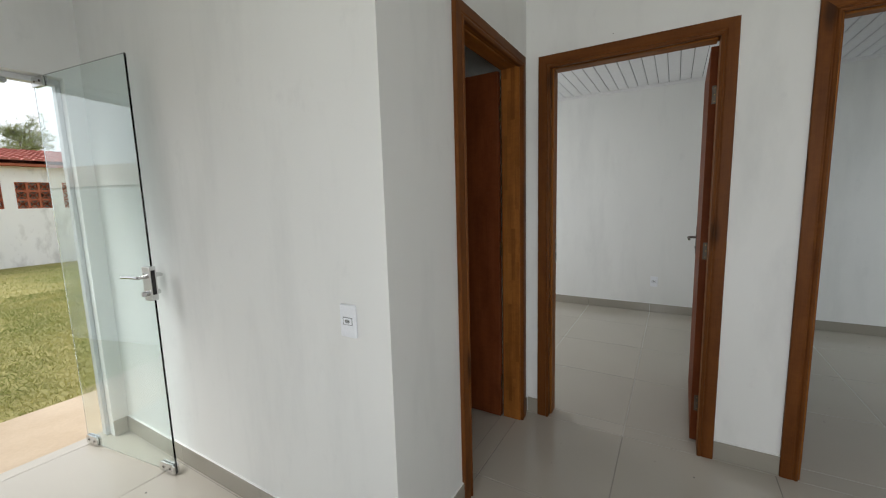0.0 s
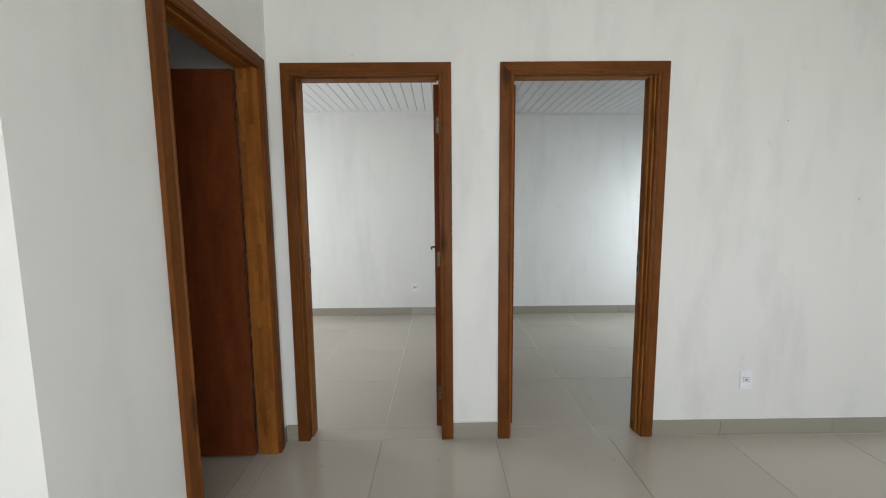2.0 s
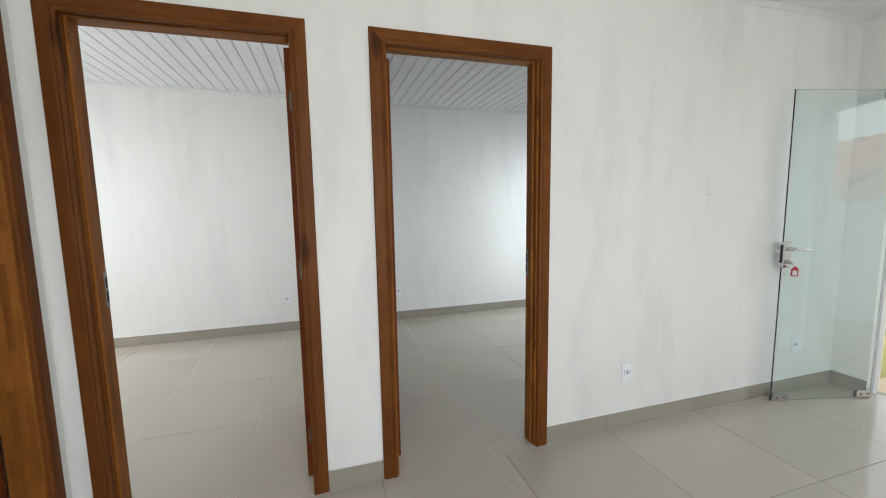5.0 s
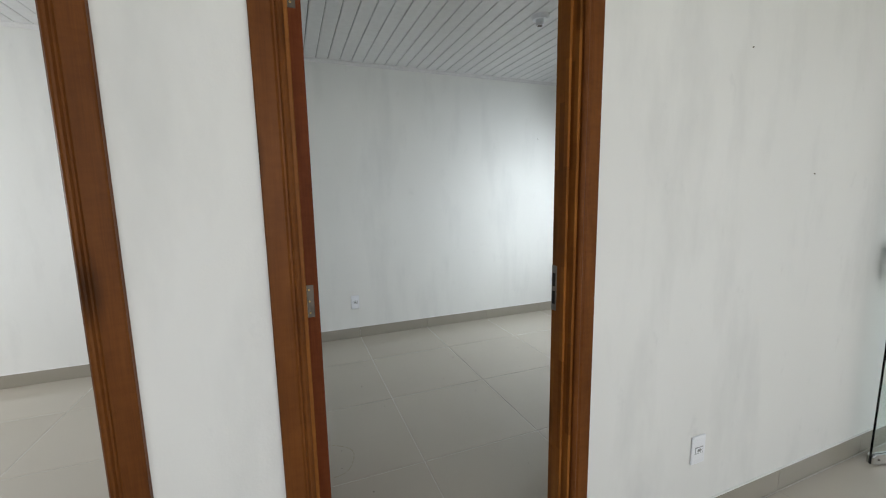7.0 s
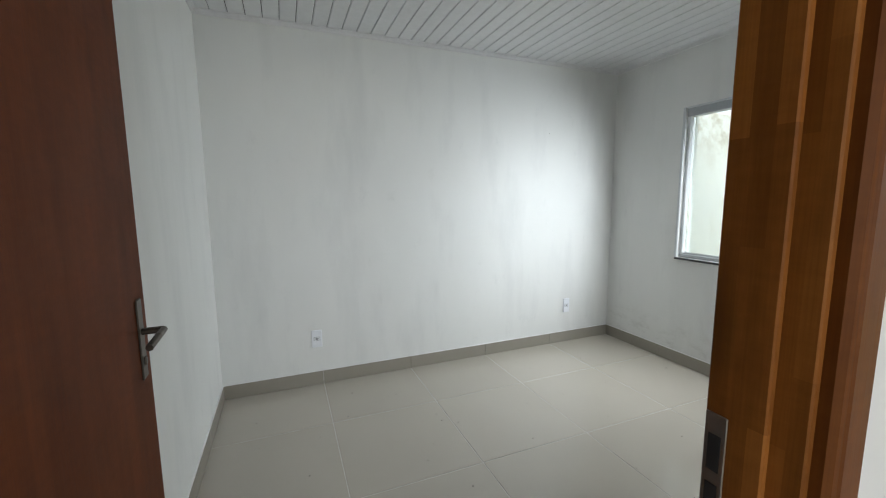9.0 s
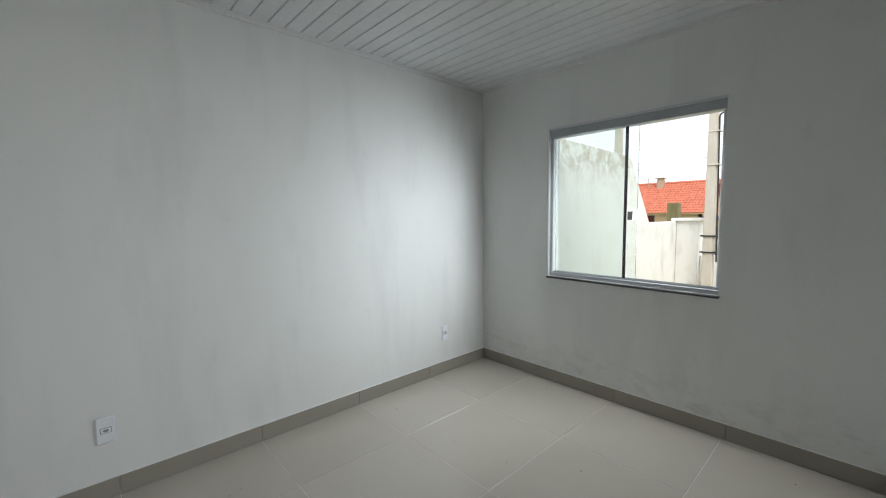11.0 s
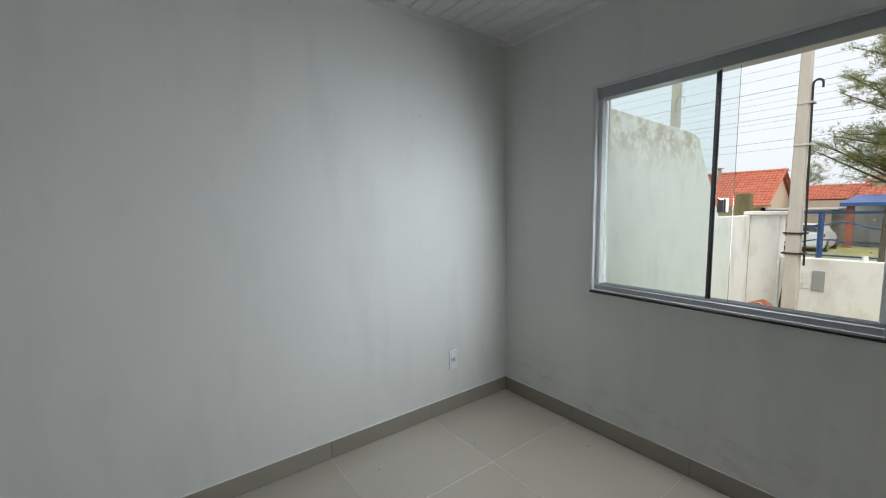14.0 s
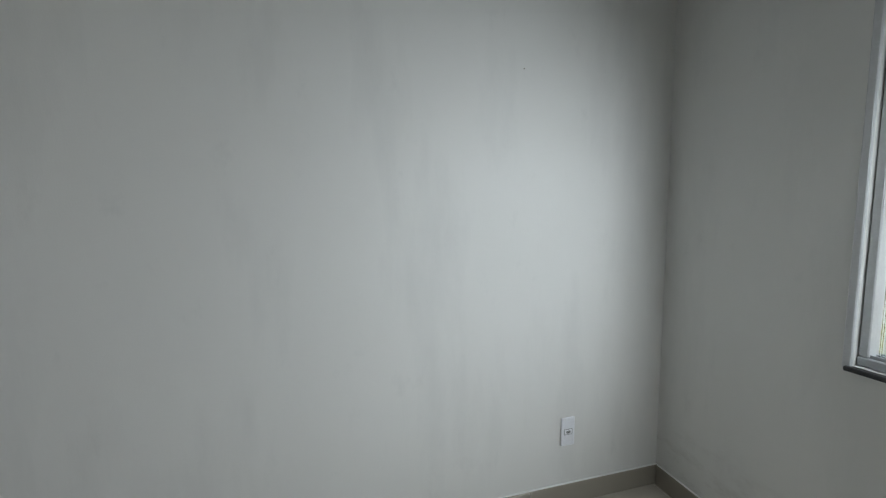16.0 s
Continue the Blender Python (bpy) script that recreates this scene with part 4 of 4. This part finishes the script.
# broken roof tiles at the pole's foot
rng = random.Random(9)
for k in range(7):
    bm = bmesh.new()
    ang = [-1.2, -0.7, -0.2, 0.3, 0.8, 1.2]
    a = [(0.055 * math.sin(t), 0.04 * math.cos(t)) for t in ang] + [(0.048 * math.sin(t), 0.032 * math.cos(t)) for t in ang[::-1]]
    prism(bm, a, 0, -0.05 - 0.03 * (k % 3), 0.07)
    m = T((9.62 + 0.05 * (k % 2), 2.26 + 0.035 * k, -0.135 + 0.045 * (k % 3))) @ Matrix.Rotation(rng.uniform(-1.2, 1.2), 4, "Z") @ Matrix.Rotation(rng.uniform(-0.5, 0.5), 4, "Y") @ Matrix.Rotation(rng.uniform(-0.4, 0.4), 4, "X")
    tagged(link("broken_roof_tile", bm, CLAY, at=m), "broken orange clay tile lying by the pole", "roof tile", "broken tiles")

# ---- poles and wires ----


def square_pole(name, x, y, z0, z1, w0, w1, label):
    root = base(name, T((x, y, z0)), label, "pole")
    bm = bmesh.new()
    bmesh.ops.create_cone(bm, cap_ends=True, segments=4, radius1=w0 * 0.7071, radius2=w1 * 0.7071, depth=z1 - z0, matrix=T((x, y, (z0 + z1) / 2)) @ Rz(45))
    bmesh.ops.bevel(bm, geom=bm.edges[:], offset=0.01, segments=1, affect="EDGES")
    part("shaft", bm, POLE, root)
    return root


pole = square_pole("utility_pole", 9.75, 2.16, -0.3, 6.2, 0.165, 0.085, "grey concrete service pole with a black conduit")
pts = [Vector((9.70, 2.03, 0.56)), Vector((9.70, 2.045, 1.4)), Vector((9.71, 2.075, 2.95))]
for k in range(7):
    a = math.pi * k / 6
    pts.append(Vector((9.71, 2.025 + 0.05 * math.cos(a), 2.98 + 0.055 * math.sin(a))))
pts.append(Vector((9.71, 1.975, 2.92)))
part("conduit", tube(bmesh.new(), pts, 0.013, 8), BLACK, pole, "black conduit with a hooked top")
for z, w in ((0.72, 0.082), (1.0, 0.080), (2.2, 0.067), (2.75, 0.062)):
    part("strap", a_box(9.75 - w - 0.012, 9.75 + w + 0.004, 2.16 - w - 0.055, 2.16 + w + 0.03 * (z < 1.2), z - 0.012, z + 0.012, r=0.003), BLACK if z < 1.2 else POLE, pole)
part("earth_plate", prism(bmesh.new(), [(2.235, -0.2), (2.29, -0.2), (2.25, 0.22)], 0, 9.72, 9.74), BLACK, pole)
pole.matrix_basis = T((9.75, 2.10, -0.3))
pole2 = square_pole("utility_pole", 12.0, 4.66, -0.5, 7.5, 0.19, 0.12, "grey concrete street pole behind the wall")
for k in range(2):
    bm = bmesh.new()
    tube(bm, [Vector((11.9, 4.55 - 0.07 * k - (0.10 + 0.03 * math.sin(t)) * math.cos(t * 0.6), 3.60 + 0.34 * k + 0.17 * math.sin(t * 0.6 + k))) for t in range(9)], 0.005, 5)
    part("slack_loop", bm, WIRE, pole2)
rng = random.Random(12)
for k, (x, z, r) in enumerate([(13.5, 2.62, .008), (13.6, 2.80, .010), (13.4, 3.05, .007), (13.6, 3.22, .007), (13.5, 3.30, .010), (13.7, 3.52, .007), (13.5, 3.62, .006), (13.6, 3.78, .006), (13.6, 3.90, .013), (13.4, 4.12, .007), (13.5, 4.34, .006), (13.2, 4.95, .008), (13.1, 5.15, .015), (12.9, 6.1, .012)]):
    bm = bmesh.new()
    pts = []
    for i in range(17):
        u = i / 16
        pts.append(Vector((x, 30 - 60 * u, z + 0.022 * 60 * (u - 0.45) * 0.4 + 0.6 * (2 * u - 0.9) ** 2 * (0.6 + 0.5 * rng.random() * 0.1))))
    part("overhead_wire", tube(bm, pts, r * 0.4, 5), WIRE, pole2)

# ---- houses over the road ----
house = base("house", T((38, 14, -1)), "beige house with an orange clay tile roof", "house")
part("wall", pierced(1, 36.5, 36.7, 8.9, 30, -1.2, 1.5, [(12.2, 13.6, 0.2, 1.25), (16, 17.5, 0.2, 1.25)]), BEIGE, house)
part("gable_wall", prism(bmesh.new(), [(36.5, -1.2), (43.5, -1.2), (43.5, 1.5), (40.0, 3.75), (36.5, 1.5)], 1, 8.9, 9.1), BEIGE, house)
for ya, yb in ((12.2, 13.6), (16, 17.5)):
    w = part("window", a_box(36.62, 36.68, ya, yb, 0.2, 1.25), CARGLASS, house, "dark window with a red grille")
    for k in range(7):
        yy = ya + (yb - ya) * (k + 0.5) / 7
        bm = bmesh.new()
        rod(bm, (36.56, yy, 0.2), (36.56, yy, 1.25), 0.02, n=6)
        part("grille_bar", bm, LAMP_RED, w)
d = Vector((-4.0, 0, -2.55)).normalized()
pantiles("roof_tiles", house, (40.0, 8.55, 3.98), (0, 1, 0), d, 92, 13, 0.235, 0.365, ROOF)
d2 = Vector((4.0, 0, -2.55)).normalized()
pantiles("roof_tiles", house, (40.0, 8.55, 3.98), (0, 1, 0), d2, 92, 13, 0.235, 0.365, ROOF)
bm = bmesh.new()
for k in range(60):
    rod(bm, (40.0, 8.5 + 0.36 * k, 4.02), (40.0, 8.5 + 0.36 * k + 0.39, 4.05), 0.11, 0.13, 8)
part("ridge_tiles", bm, ROOF, house)
bm = bmesh.new()
for k in range(15):
    s = k * 0.33
    c = Vector((39.95, 15.0, 4.08)) + d * s + Vector((0, 0.55 * s, 0))
    rod(bm, c, c + d * 0.36 + Vector((0, 0.2, 0)), 0.10, 0.12, 8)
part("hip_tiles", bm, ROOF, house)
part("gutter", a_box(36.02, 36.14, 8.5, 30.2, 1.34, 1.44), BEIGE, house)
part("fascia", a_box(36.2, 36.28, 8.5, 30.2, 1.36, 1.52), TIMBER, house)
chim = part("chimney", a_box(39.3, 39.9, 12.6, 13.1, 3.3, 4.35, r=0.02), TAN, house, "square chimney with an open top")
part("chimney_cap", a_box(39.2, 40.0, 12.5, 13.2, 4.46, 4.52, r=0.01), TAN, chim)
for xx in (39.4, 39.8):
    part("chimney_post", a_box(xx - 0.05, xx + 0.05, 12.65, 13.05, 4.351, 4.459), TAN, chim)
bm = bmesh.new()
rod(bm, (39.6, 13.9, 3.6), (39.6, 13.9, 4.6), 0.03, n=6)
rod(bm, (39.6, 13.4, 4.5), (39.6, 14.4, 4.5), 0.02, n=6)
part("aerial", bm, GREY_PLASTIC, house)
annex = base("annex", T((38, 7.5, -1)), "low tan annex with a white gutter beside the house", "building")
part("wall", a_box(37.0, 44, 5.6, 8.88, -1.2, 1.15, r=0.02), TAN, annex)
part("roof_edge", a_box(36.8, 44.2, 5.3, 8.895, 1.151, 1.27, r=0.02), ALU, annex)
da = Vector((-3.0, 0, -0.9)).normalized()
pantiles("roof_tiles", annex, (45.0, 5.0, 3.0), (0, 1, 0), da, 13, 10, 0.24, 0.4, ROOF)
part("roof_deck", prism(bmesh.new(), [(45.0, 2.98), (41.2, 1.80), (41.2, 1.2), (45.0, 1.2)], 1, 5.05, 8.0), TAN, annex)

carport = base("house_with_carport", T((38, 1, -1)), "white house with a blue carport and orange roof", "house")
part("wall", pierced(1, 40.0, 40.2, -9, 5.0, -1.2, 1.9, [(1.8, 3.2, -1.0, 1.0)]), OUTER, carport)
part("door_panel", a_box(40.05, 40.12, 1.8, 3.2, -1.2, 1.0), CARGLASS, carport)
part("canopy", prism(bmesh.new(), [(34.0, 1.55), (40.0, 2.10), (40.0, 1.98), (34.0, 1.36)], 1, -9, 4.9), BLUE, carport, "blue painted canopy")
for yy in (4.5, 0.2, -4.0):
    part("brick_post", a_box(34.3, 34.6, yy - 0.16, yy + 0.16, -1.2, 1.36, r=0.02), CLAY, carport, "orange brick post")
dc = Vector((-4.0, 0, -1.3)).normalized()
pantiles("roof_tiles", carport, (43.6, -9, 3.25), (0, 1, 0), dc, 58, 11, 0.24, 0.36, ROOF)
part("chimney", a_box(41.4, 41.9, 3.9, 4.4, 1.9, 3.35, r=0.02), TAN, carport)
part("chimney_cap", a_box(41.3, 42.0, 3.7, 4.6, 3.36, 3.44, r=0.01), TAN, carport)
dark = base("far_house", T((60, 12, -1)), "far house with a dark tiled roof", "house")
part("wall", a_box(60, 66, 7.6, 12.5, -1.2, 1.6, r=0.02), OUTER, dark)
part("roof", prism(bmesh.new(), [(59.5, 1.55), (63, 3.1), (66.5, 1.55)], 1, 7.2, 13.0), DARK_ROOF, dark)

# fence with a blue frame across the road
fence = base("blue_fence", T((24, 3, -0.8)), "low fence with blue rails and panels", "fence")
fy0, fy1 = -8.0, 6.4
part("top_rail", a_box(24.0, 24.08, fy0, fy1, 1.08, 1.17, r=0.01), BLUE, fence)
part("low_rail", a_box(24.0, 24.08, fy0, fy1, -0.62, -0.55, r=0.01), BLUE, fence)
for k, yy in enumerate((6.3, 4.05, 1.8, -0.5, -2.8, -5.1)):
    part("post", a_box(23.98, 24.10, yy - 0.09, yy + 0.09, -1.0, 1.079, r=0.01), BLUE, fence)
    bm = bmesh.new()
    tube(bm, [Vector((24.04, yy - 0.1 - 2.05 * i / 8, 0.62 + 0.12 * math.sin(i * 0.8))) for i in range(9)], 0.03, 6)
    part("curved_bar", bm, BLUE, fence)
    bm = bmesh.new()
    tube(bm, [Vector((24.04, yy - 0.1 - 2.05 * i / 8, -0.05 + 0.10 * math.sin(i * 0.8 + 1))) for i in range(9)], 0.03, 6)
    part("curved_bar", bm, BLUE, fence)

# ---- parked car ----
car = base("parked_car", T((31, 5.6, -1.0)), "white hatchback seen from behind, parked on the grass", "car")
cm = T((30, 5.62, -1.0))
sec = [(0.0, 0.42, 0.50, 0.74), (0.06, 0.25, 0.95, 0.80), (0.25, 0.22, 1.05, 0.82), (0.55, 0.2, 1.08, 0.83), (1.6, 0.2, 1.0, 0.84), (2.9, 0.2, 0.95, 0.83), (3.6, 0.25, 0.82, 0.78), (3.9, 0.35, 0.65, 0.68)]
bm = bmesh.new()
rings = []
for x, lo, hi, w in sec:
    pr = [(-w * 0.92, lo), (-w, lo + 0.15), (-w, (lo + hi) / 2), (-w * 0.94, hi), (w * 0.94, hi), (w, (lo + hi) / 2), (w, lo + 0.15), (w * 0.92, lo)]
    rings.append([bm.verts.new((x, a, b)) for a, b in pr])
for r0, r1 in zip(rings, rings[1:]):
    for i in range(8):
        bm.faces.new((r0[i], r0[(i + 1) % 8], r1[(i + 1) % 8], r1[i]))
bm.faces.new(rings[0])
bm.faces.new(rings[-1])
bmesh.ops.recalc_face_normals(bm, faces=bm.faces[:])
part("body", bm, CAR, car, at=cm)
bm = bmesh.new()
lo = [(0.18, -0.76, 1.02), (0.18, 0.76, 1.02), (2.75, 0.74, 0.96), (2.75, -0.74, 0.96)]
hi = [(0.50, -0.58, 1.47), (0.50, 0.58, 1.47), (1.85, 0.58, 1.46), (1.85, -0.58, 1.46)]
a = [bm.verts.new(v) for v in lo]
b = [bm.verts.new(v) for v in hi]
bm.faces.new(b)
for i in range(4):
    bm.faces.new((a[i], a[(i + 1) % 4], b[(i + 1) % 4], b[i]))
bmesh.ops.recalc_face_normals(bm, faces=bm.faces[:])
bmesh.ops.bevel(bm, geom=bm.edges[:], offset=0.04, segments=2, affect="EDGES")
part("cabin", bm, CAR, car, at=cm)
bm = bmesh.new()
vs = [bm.verts.new(v) for v in ((0.17, -0.60, 1.08), (0.17, 0.60, 1.08), (0.40, 0.52, 1.40), (0.40, -0.52, 1.40), (0.25, -0.60, 1.07), (0.25, 0.60, 1.07), (0.48, 0.52, 1.39), (0.48, -0.52, 1.39))]
for f in ((0, 1, 2, 3), (7, 6, 5, 4), (0, 4, 5, 1), (1, 5, 6, 2), (2, 6, 7, 3), (3, 7, 4, 0)):
    bm.faces.new([vs[i] for i in f])
part("rear_window", bm, CARGLASS, car, "dark rear window", cm)
for s in (-1, 1):
    part("tail_lamp", a_box(0.015, 0.20, s * 0.66 - 0.15, s * 0.66 + 0.15, 0.80, 0.96, r=0.02), LAMP_RED, car, "red tail lamp", cm)
part("bumper", a_box(-0.06, 0.10, -0.78, 0.78, 0.30, 0.55, r=0.04), CAR, car, at=cm)
part("number_plate", a_box(-0.012, 0.02, -0.2, 0.2, 0.66, 0.78, r=0.004), PAPER, car, at=cm)
for x in (0.7, 3.1):
    for s in (-1, 1):
        bm = bmesh.new()
        rod(bm, (x, s * 0.66, 0.30), (x, s * 0.85, 0.30), 0.30, n=20)
        wheel = part("wheel", bm, BLACK, car, "black tyre", cm)
        bm = bmesh.new()
        rod(bm, (x, s * 0.84, 0.30), (x, s * 0.86, 0.30), 0.18, n=16)
        part("rim", bm, CHROME, wheel, at=cm)

# ---- trees ----


def tree(x, y, z, height, spread, n_limbs, tufts, seed, low, label, blade=0.26):
    """A feathery conifer: a tapered trunk, limbs that rise and fork, and tufts of needles along them."""
    rng = random.Random(seed)
    root = base("tree", T((x, y, z)), label, "tree")
    bm = bmesh.new()
    pts = [Vector((x + 0.15 * math.sin(i * 1.3), y + 0.12 * math.sin(i * 0.9 + 1), z + height * i / 6)) for i in range(7)]
    for i in range(6):
        rod(bm, pts[i], pts[i + 1], 0.19 * (1 - i / 7), 0.19 * (1 - (i + 1) / 7), 8)
    ends = []
    for k in range(n_limbs):
        u = low + (1 - low) * (k + rng.random()) / n_limbs
        i = min(5, int(u * 6))
        p = pts[i].lerp(pts[i + 1], u * 6 - i)
        a = rng.uniform(0, math.tau)
        reach = spread * (0.35 + 0.65 * rng.random()) * (1.15 - 0.75 * u)
        q = p + Vector((math.cos(a) * reach, math.sin(a) * reach, reach * rng.uniform(0.05, 0.75)))
        rod(bm, p, q, 0.05 * (1.2 - u), 0.012, 5)
        for j in range(8):
            s = p.lerp(q, 0.25 + 0.10 * j)
            e = s + Vector((rng.gauss(0, 0.28), rng.gauss(0, 0.28), rng.gauss(0.12, 0.28))) * (reach * 0.35 + 0.2)
            rod(bm, s, e, 0.012, 0.004, 4)
            ends.append((s, e))
    part("trunk", bm, BARK, root, "grey-brown trunk and limbs")
    vs, fs = [], []
    for _ in range(tufts):
        s, e = rng.choice(ends)
        c = s.lerp(e, rng.uniform(0.0, 1.25)) + Vector((rng.gauss(0, 0.09), rng.gauss(0, 0.09), rng.gauss(0, 0.07)))
        d = (e - s).normalized()
        for _ in range(8):
            dr = (d * 0.5 + Vector((rng.gauss(0, 0.6), rng.gauss(0, 0.6), rng.gauss(0, 0.5)))).normalized()
            w = dr.cross(Vector((rng.random(), rng.random(), rng.random()))).normalized() * 0.0045
            L = blade * rng.uniform(0.5, 1.1)
            k = len(vs)
            vs += [tuple(c - w), tuple(c + w), tuple(c + dr * L)]
            fs.append((k, k + 1, k + 2))
    me = bpy.data.meshes.new("crown")
    me.from_pydata(vs, [], fs)
    me.materials.append(NEEDLE)
    hang("crown", me, root, "feathery yellow-green needles with gaps")
    return root


tree(22.0, 2.0, -0.7, 8.6, 2.8, 70, 9000, 5, 0.30, "tall feathery casuarina tree with open crown", 0.22)
tree(46.0, 8.6, -1.0, 5.6, 3.2, 34, 1500, 6, 0.2, "distant feathery conifer behind the houses", 0.4)
tree(-24.0, 3.6, -0.1, 4.9, 2.7, 46, 3600, 8, 0.35, "low bushy conifer behind the outbuilding", 0.26)

# ---- floor: slab, tiles and skirting ----
slab = structure("floor", a_box(XW - 0.14, XE + 0.14, SOUTH - 0.14, -0.015, -0.3, -0.0016), GROUT_DARK, "polished greige porcelain tile floor")
slab_beds = structure("floor_bedrooms", a_box(XW - 0.14, XE + 0.14, -0.015, YN + 0.14, -0.3, -0.0016), GROUT, "polished greige porcelain tile floor of the bedrooms")
PITCH, JOINT = 0.686, 0.003
SHARED = {}


def tile_mesh(w, h, material, t=0.006, name="tile"):
    key = (round(w, 4), round(h, 4), material.name, t)
    if key not in SHARED:
        bm = bmesh.new()
        e = 0.0012
        lo = [bm.verts.new((x, y, -t)) for x, y in ((0, 0), (w, 0), (w, h), (0, h))]
        mid = [bm.verts.new((x, y, -e)) for x, y in ((0, 0), (w, 0), (w, h), (0, h))]
        top = [bm.verts.new((x, y, 0)) for x, y in ((e, e), (w - e, e), (w - e, h - e), (e, h - e))]
        bm.faces.new(top)
        for a, b in ((lo, mid), (mid, top)):
            for i in range(4):
                j = (i + 1) % 4
                bm.faces.new((a[i], a[j], b[j], b[i]))
        me = bpy.data.meshes.new(name)
        bm.to_mesh(me)
        bm.free()
        me.materials.append(material)
        SHARED[key] = me
    return SHARED[key]


def lay(x0, x1, y0, y1, ox, oy, under, joint=JOINT):
    """Tiles on a grid through (ox, oy), cut to the room."""
    i0, i1 = math.floor((x0 - ox) / PITCH), math.ceil((x1 - ox) / PITCH)
    j0, j1 = math.floor((y0 - oy) / PITCH), math.ceil((y1 - oy) / PITCH)
    for i in range(i0, i1):
        for j in range(j0, j1):
            a, b = max(x0, ox + i * PITCH) + joint / 2, min(x1, ox + (i + 1) * PITCH) - joint / 2
            c, d = max(y0, oy + j * PITCH) + joint / 2, min(y1, oy + (j + 1) * PITCH) - joint / 2
            if b - a > 0.01 and d - c > 0.01:
                hang("tile", tile_mesh(b - a, d - c, TILE), under, at=T((a, c, 0.0003 * math.sin(3.1 * i + 5.3 * j))))


lay(XW - 0.14, XE + 0.1, SOUTH, PY, 0.58, -0.015, slab)
lay(PX - 0.02, XE + 0.1, PY, -0.015, 0.58, -0.015, slab)
lay(XW, PX - 0.02, PY, -0.015, -0.12, -0.015, slab)
lay(XW, 1.16, -0.015, YN, 0.58, 0.10, slab_beds)
lay(1.16, XE, -0.015, YN, 1.897, 0.110, slab_beds, 0.0034)


def skirting(x0, y0, x1, y1, nx, ny, first):
    """Tile skirting along a wall from (x0, y0) to (x1, y1); (nx, ny) points into the room; first: length to the first joint."""
    p, q = Vector((x0, y0, 0)), Vector((x1, y1, 0))
    d = (q - p).normalized()
    L = (q - p).length
    run = base("baseboard", T(p), "greige porcelain skirting tiles along the wall", kind="structure")
    cuts = [0.0]
    s = first
    while s < L - 0.02:
        cuts.append(s)
        s += PITCH
    cuts.append(L)
    n = Vector((nx, ny, 0))
    for a, b in zip(cuts, cuts[1:]):
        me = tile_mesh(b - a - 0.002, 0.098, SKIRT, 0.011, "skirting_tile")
        m = Matrix.Identity(4)
        xd = d
        if d.cross(Vector((0, 0, 1))).dot(n) < 0:
            xd = -d
            o = p + d * (b - 0.001)
        else:
            o = p + d * (a + 0.001)
        m.col[0][:3], m.col[1][:3], m.col[2][:3] = xd, Vector((0, 0, 1)), n
        m.translation = o + n * 0.0112 + Vector((0, 0, 0.001))
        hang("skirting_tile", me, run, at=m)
    bm = bmesh.new()
    a, b = p, q
    lo, hi = Vector((min(a.x, b.x), min(a.y, b.y), 0)), Vector((max(a.x, b.x), max(a.y, b.y), 0))
    if nx:
        box(bm, min(lo.x, lo.x + nx * 0.008), max(lo.x, lo.x + nx * 0.008), lo.y, hi.y, 0.0985, 0.1025, 0.001)
    else:
        box(bm, lo.x, hi.x, min(lo.y, lo.y + ny * 0.008), max(lo.y, lo.y + ny * 0.008), 0.0985, 0.1025, 0.001)
    part("filler_bead", bm, WALL, run, "ragged white filler line")
    return run


skirting(D3[1], 0, XE, 0, 0, -1, 2.632 - D3[1])
skirting(D2[1], 0, D3[0], 0, 0, -1, 1.0)
skirting(0.012, 0, D2[0], 0, 0, -1, 1.0)
skirting(XE, -0.012, XE, -0.21, -1, 0, 1.0)
skirting(0, D1[1], 0, -0.012, 1, 0, 1.0)
skirting(0, PY - 0.011, 0, D1[0], 1, 0, 1.0)
skirting(XW, PY, 0.0, PY, 0, -1, 0.64)
skirting(XW, PY - 0.012, XW, -1.45, 1, 0, 1.0)
skirting(XW, YN, 1.10, YN, 0, -1, 0.64)
skirting(1.10, 0.9, 1.10, YN - 0.012, -1, 0, 0.5)
skirting(1.227, YN, XE, YN, 0, -1, 1.897 - 1.227)
skirting(1.227, 0.125, 1.227, YN - 0.012, 1, 0, 0.68)
skirting(XE, 0.125, XE, YN - 0.012, -1, 0, 0.65)
skirting(D3[1], 0.11, XE - 0.012, 0.11, 0, 1, 0.4)
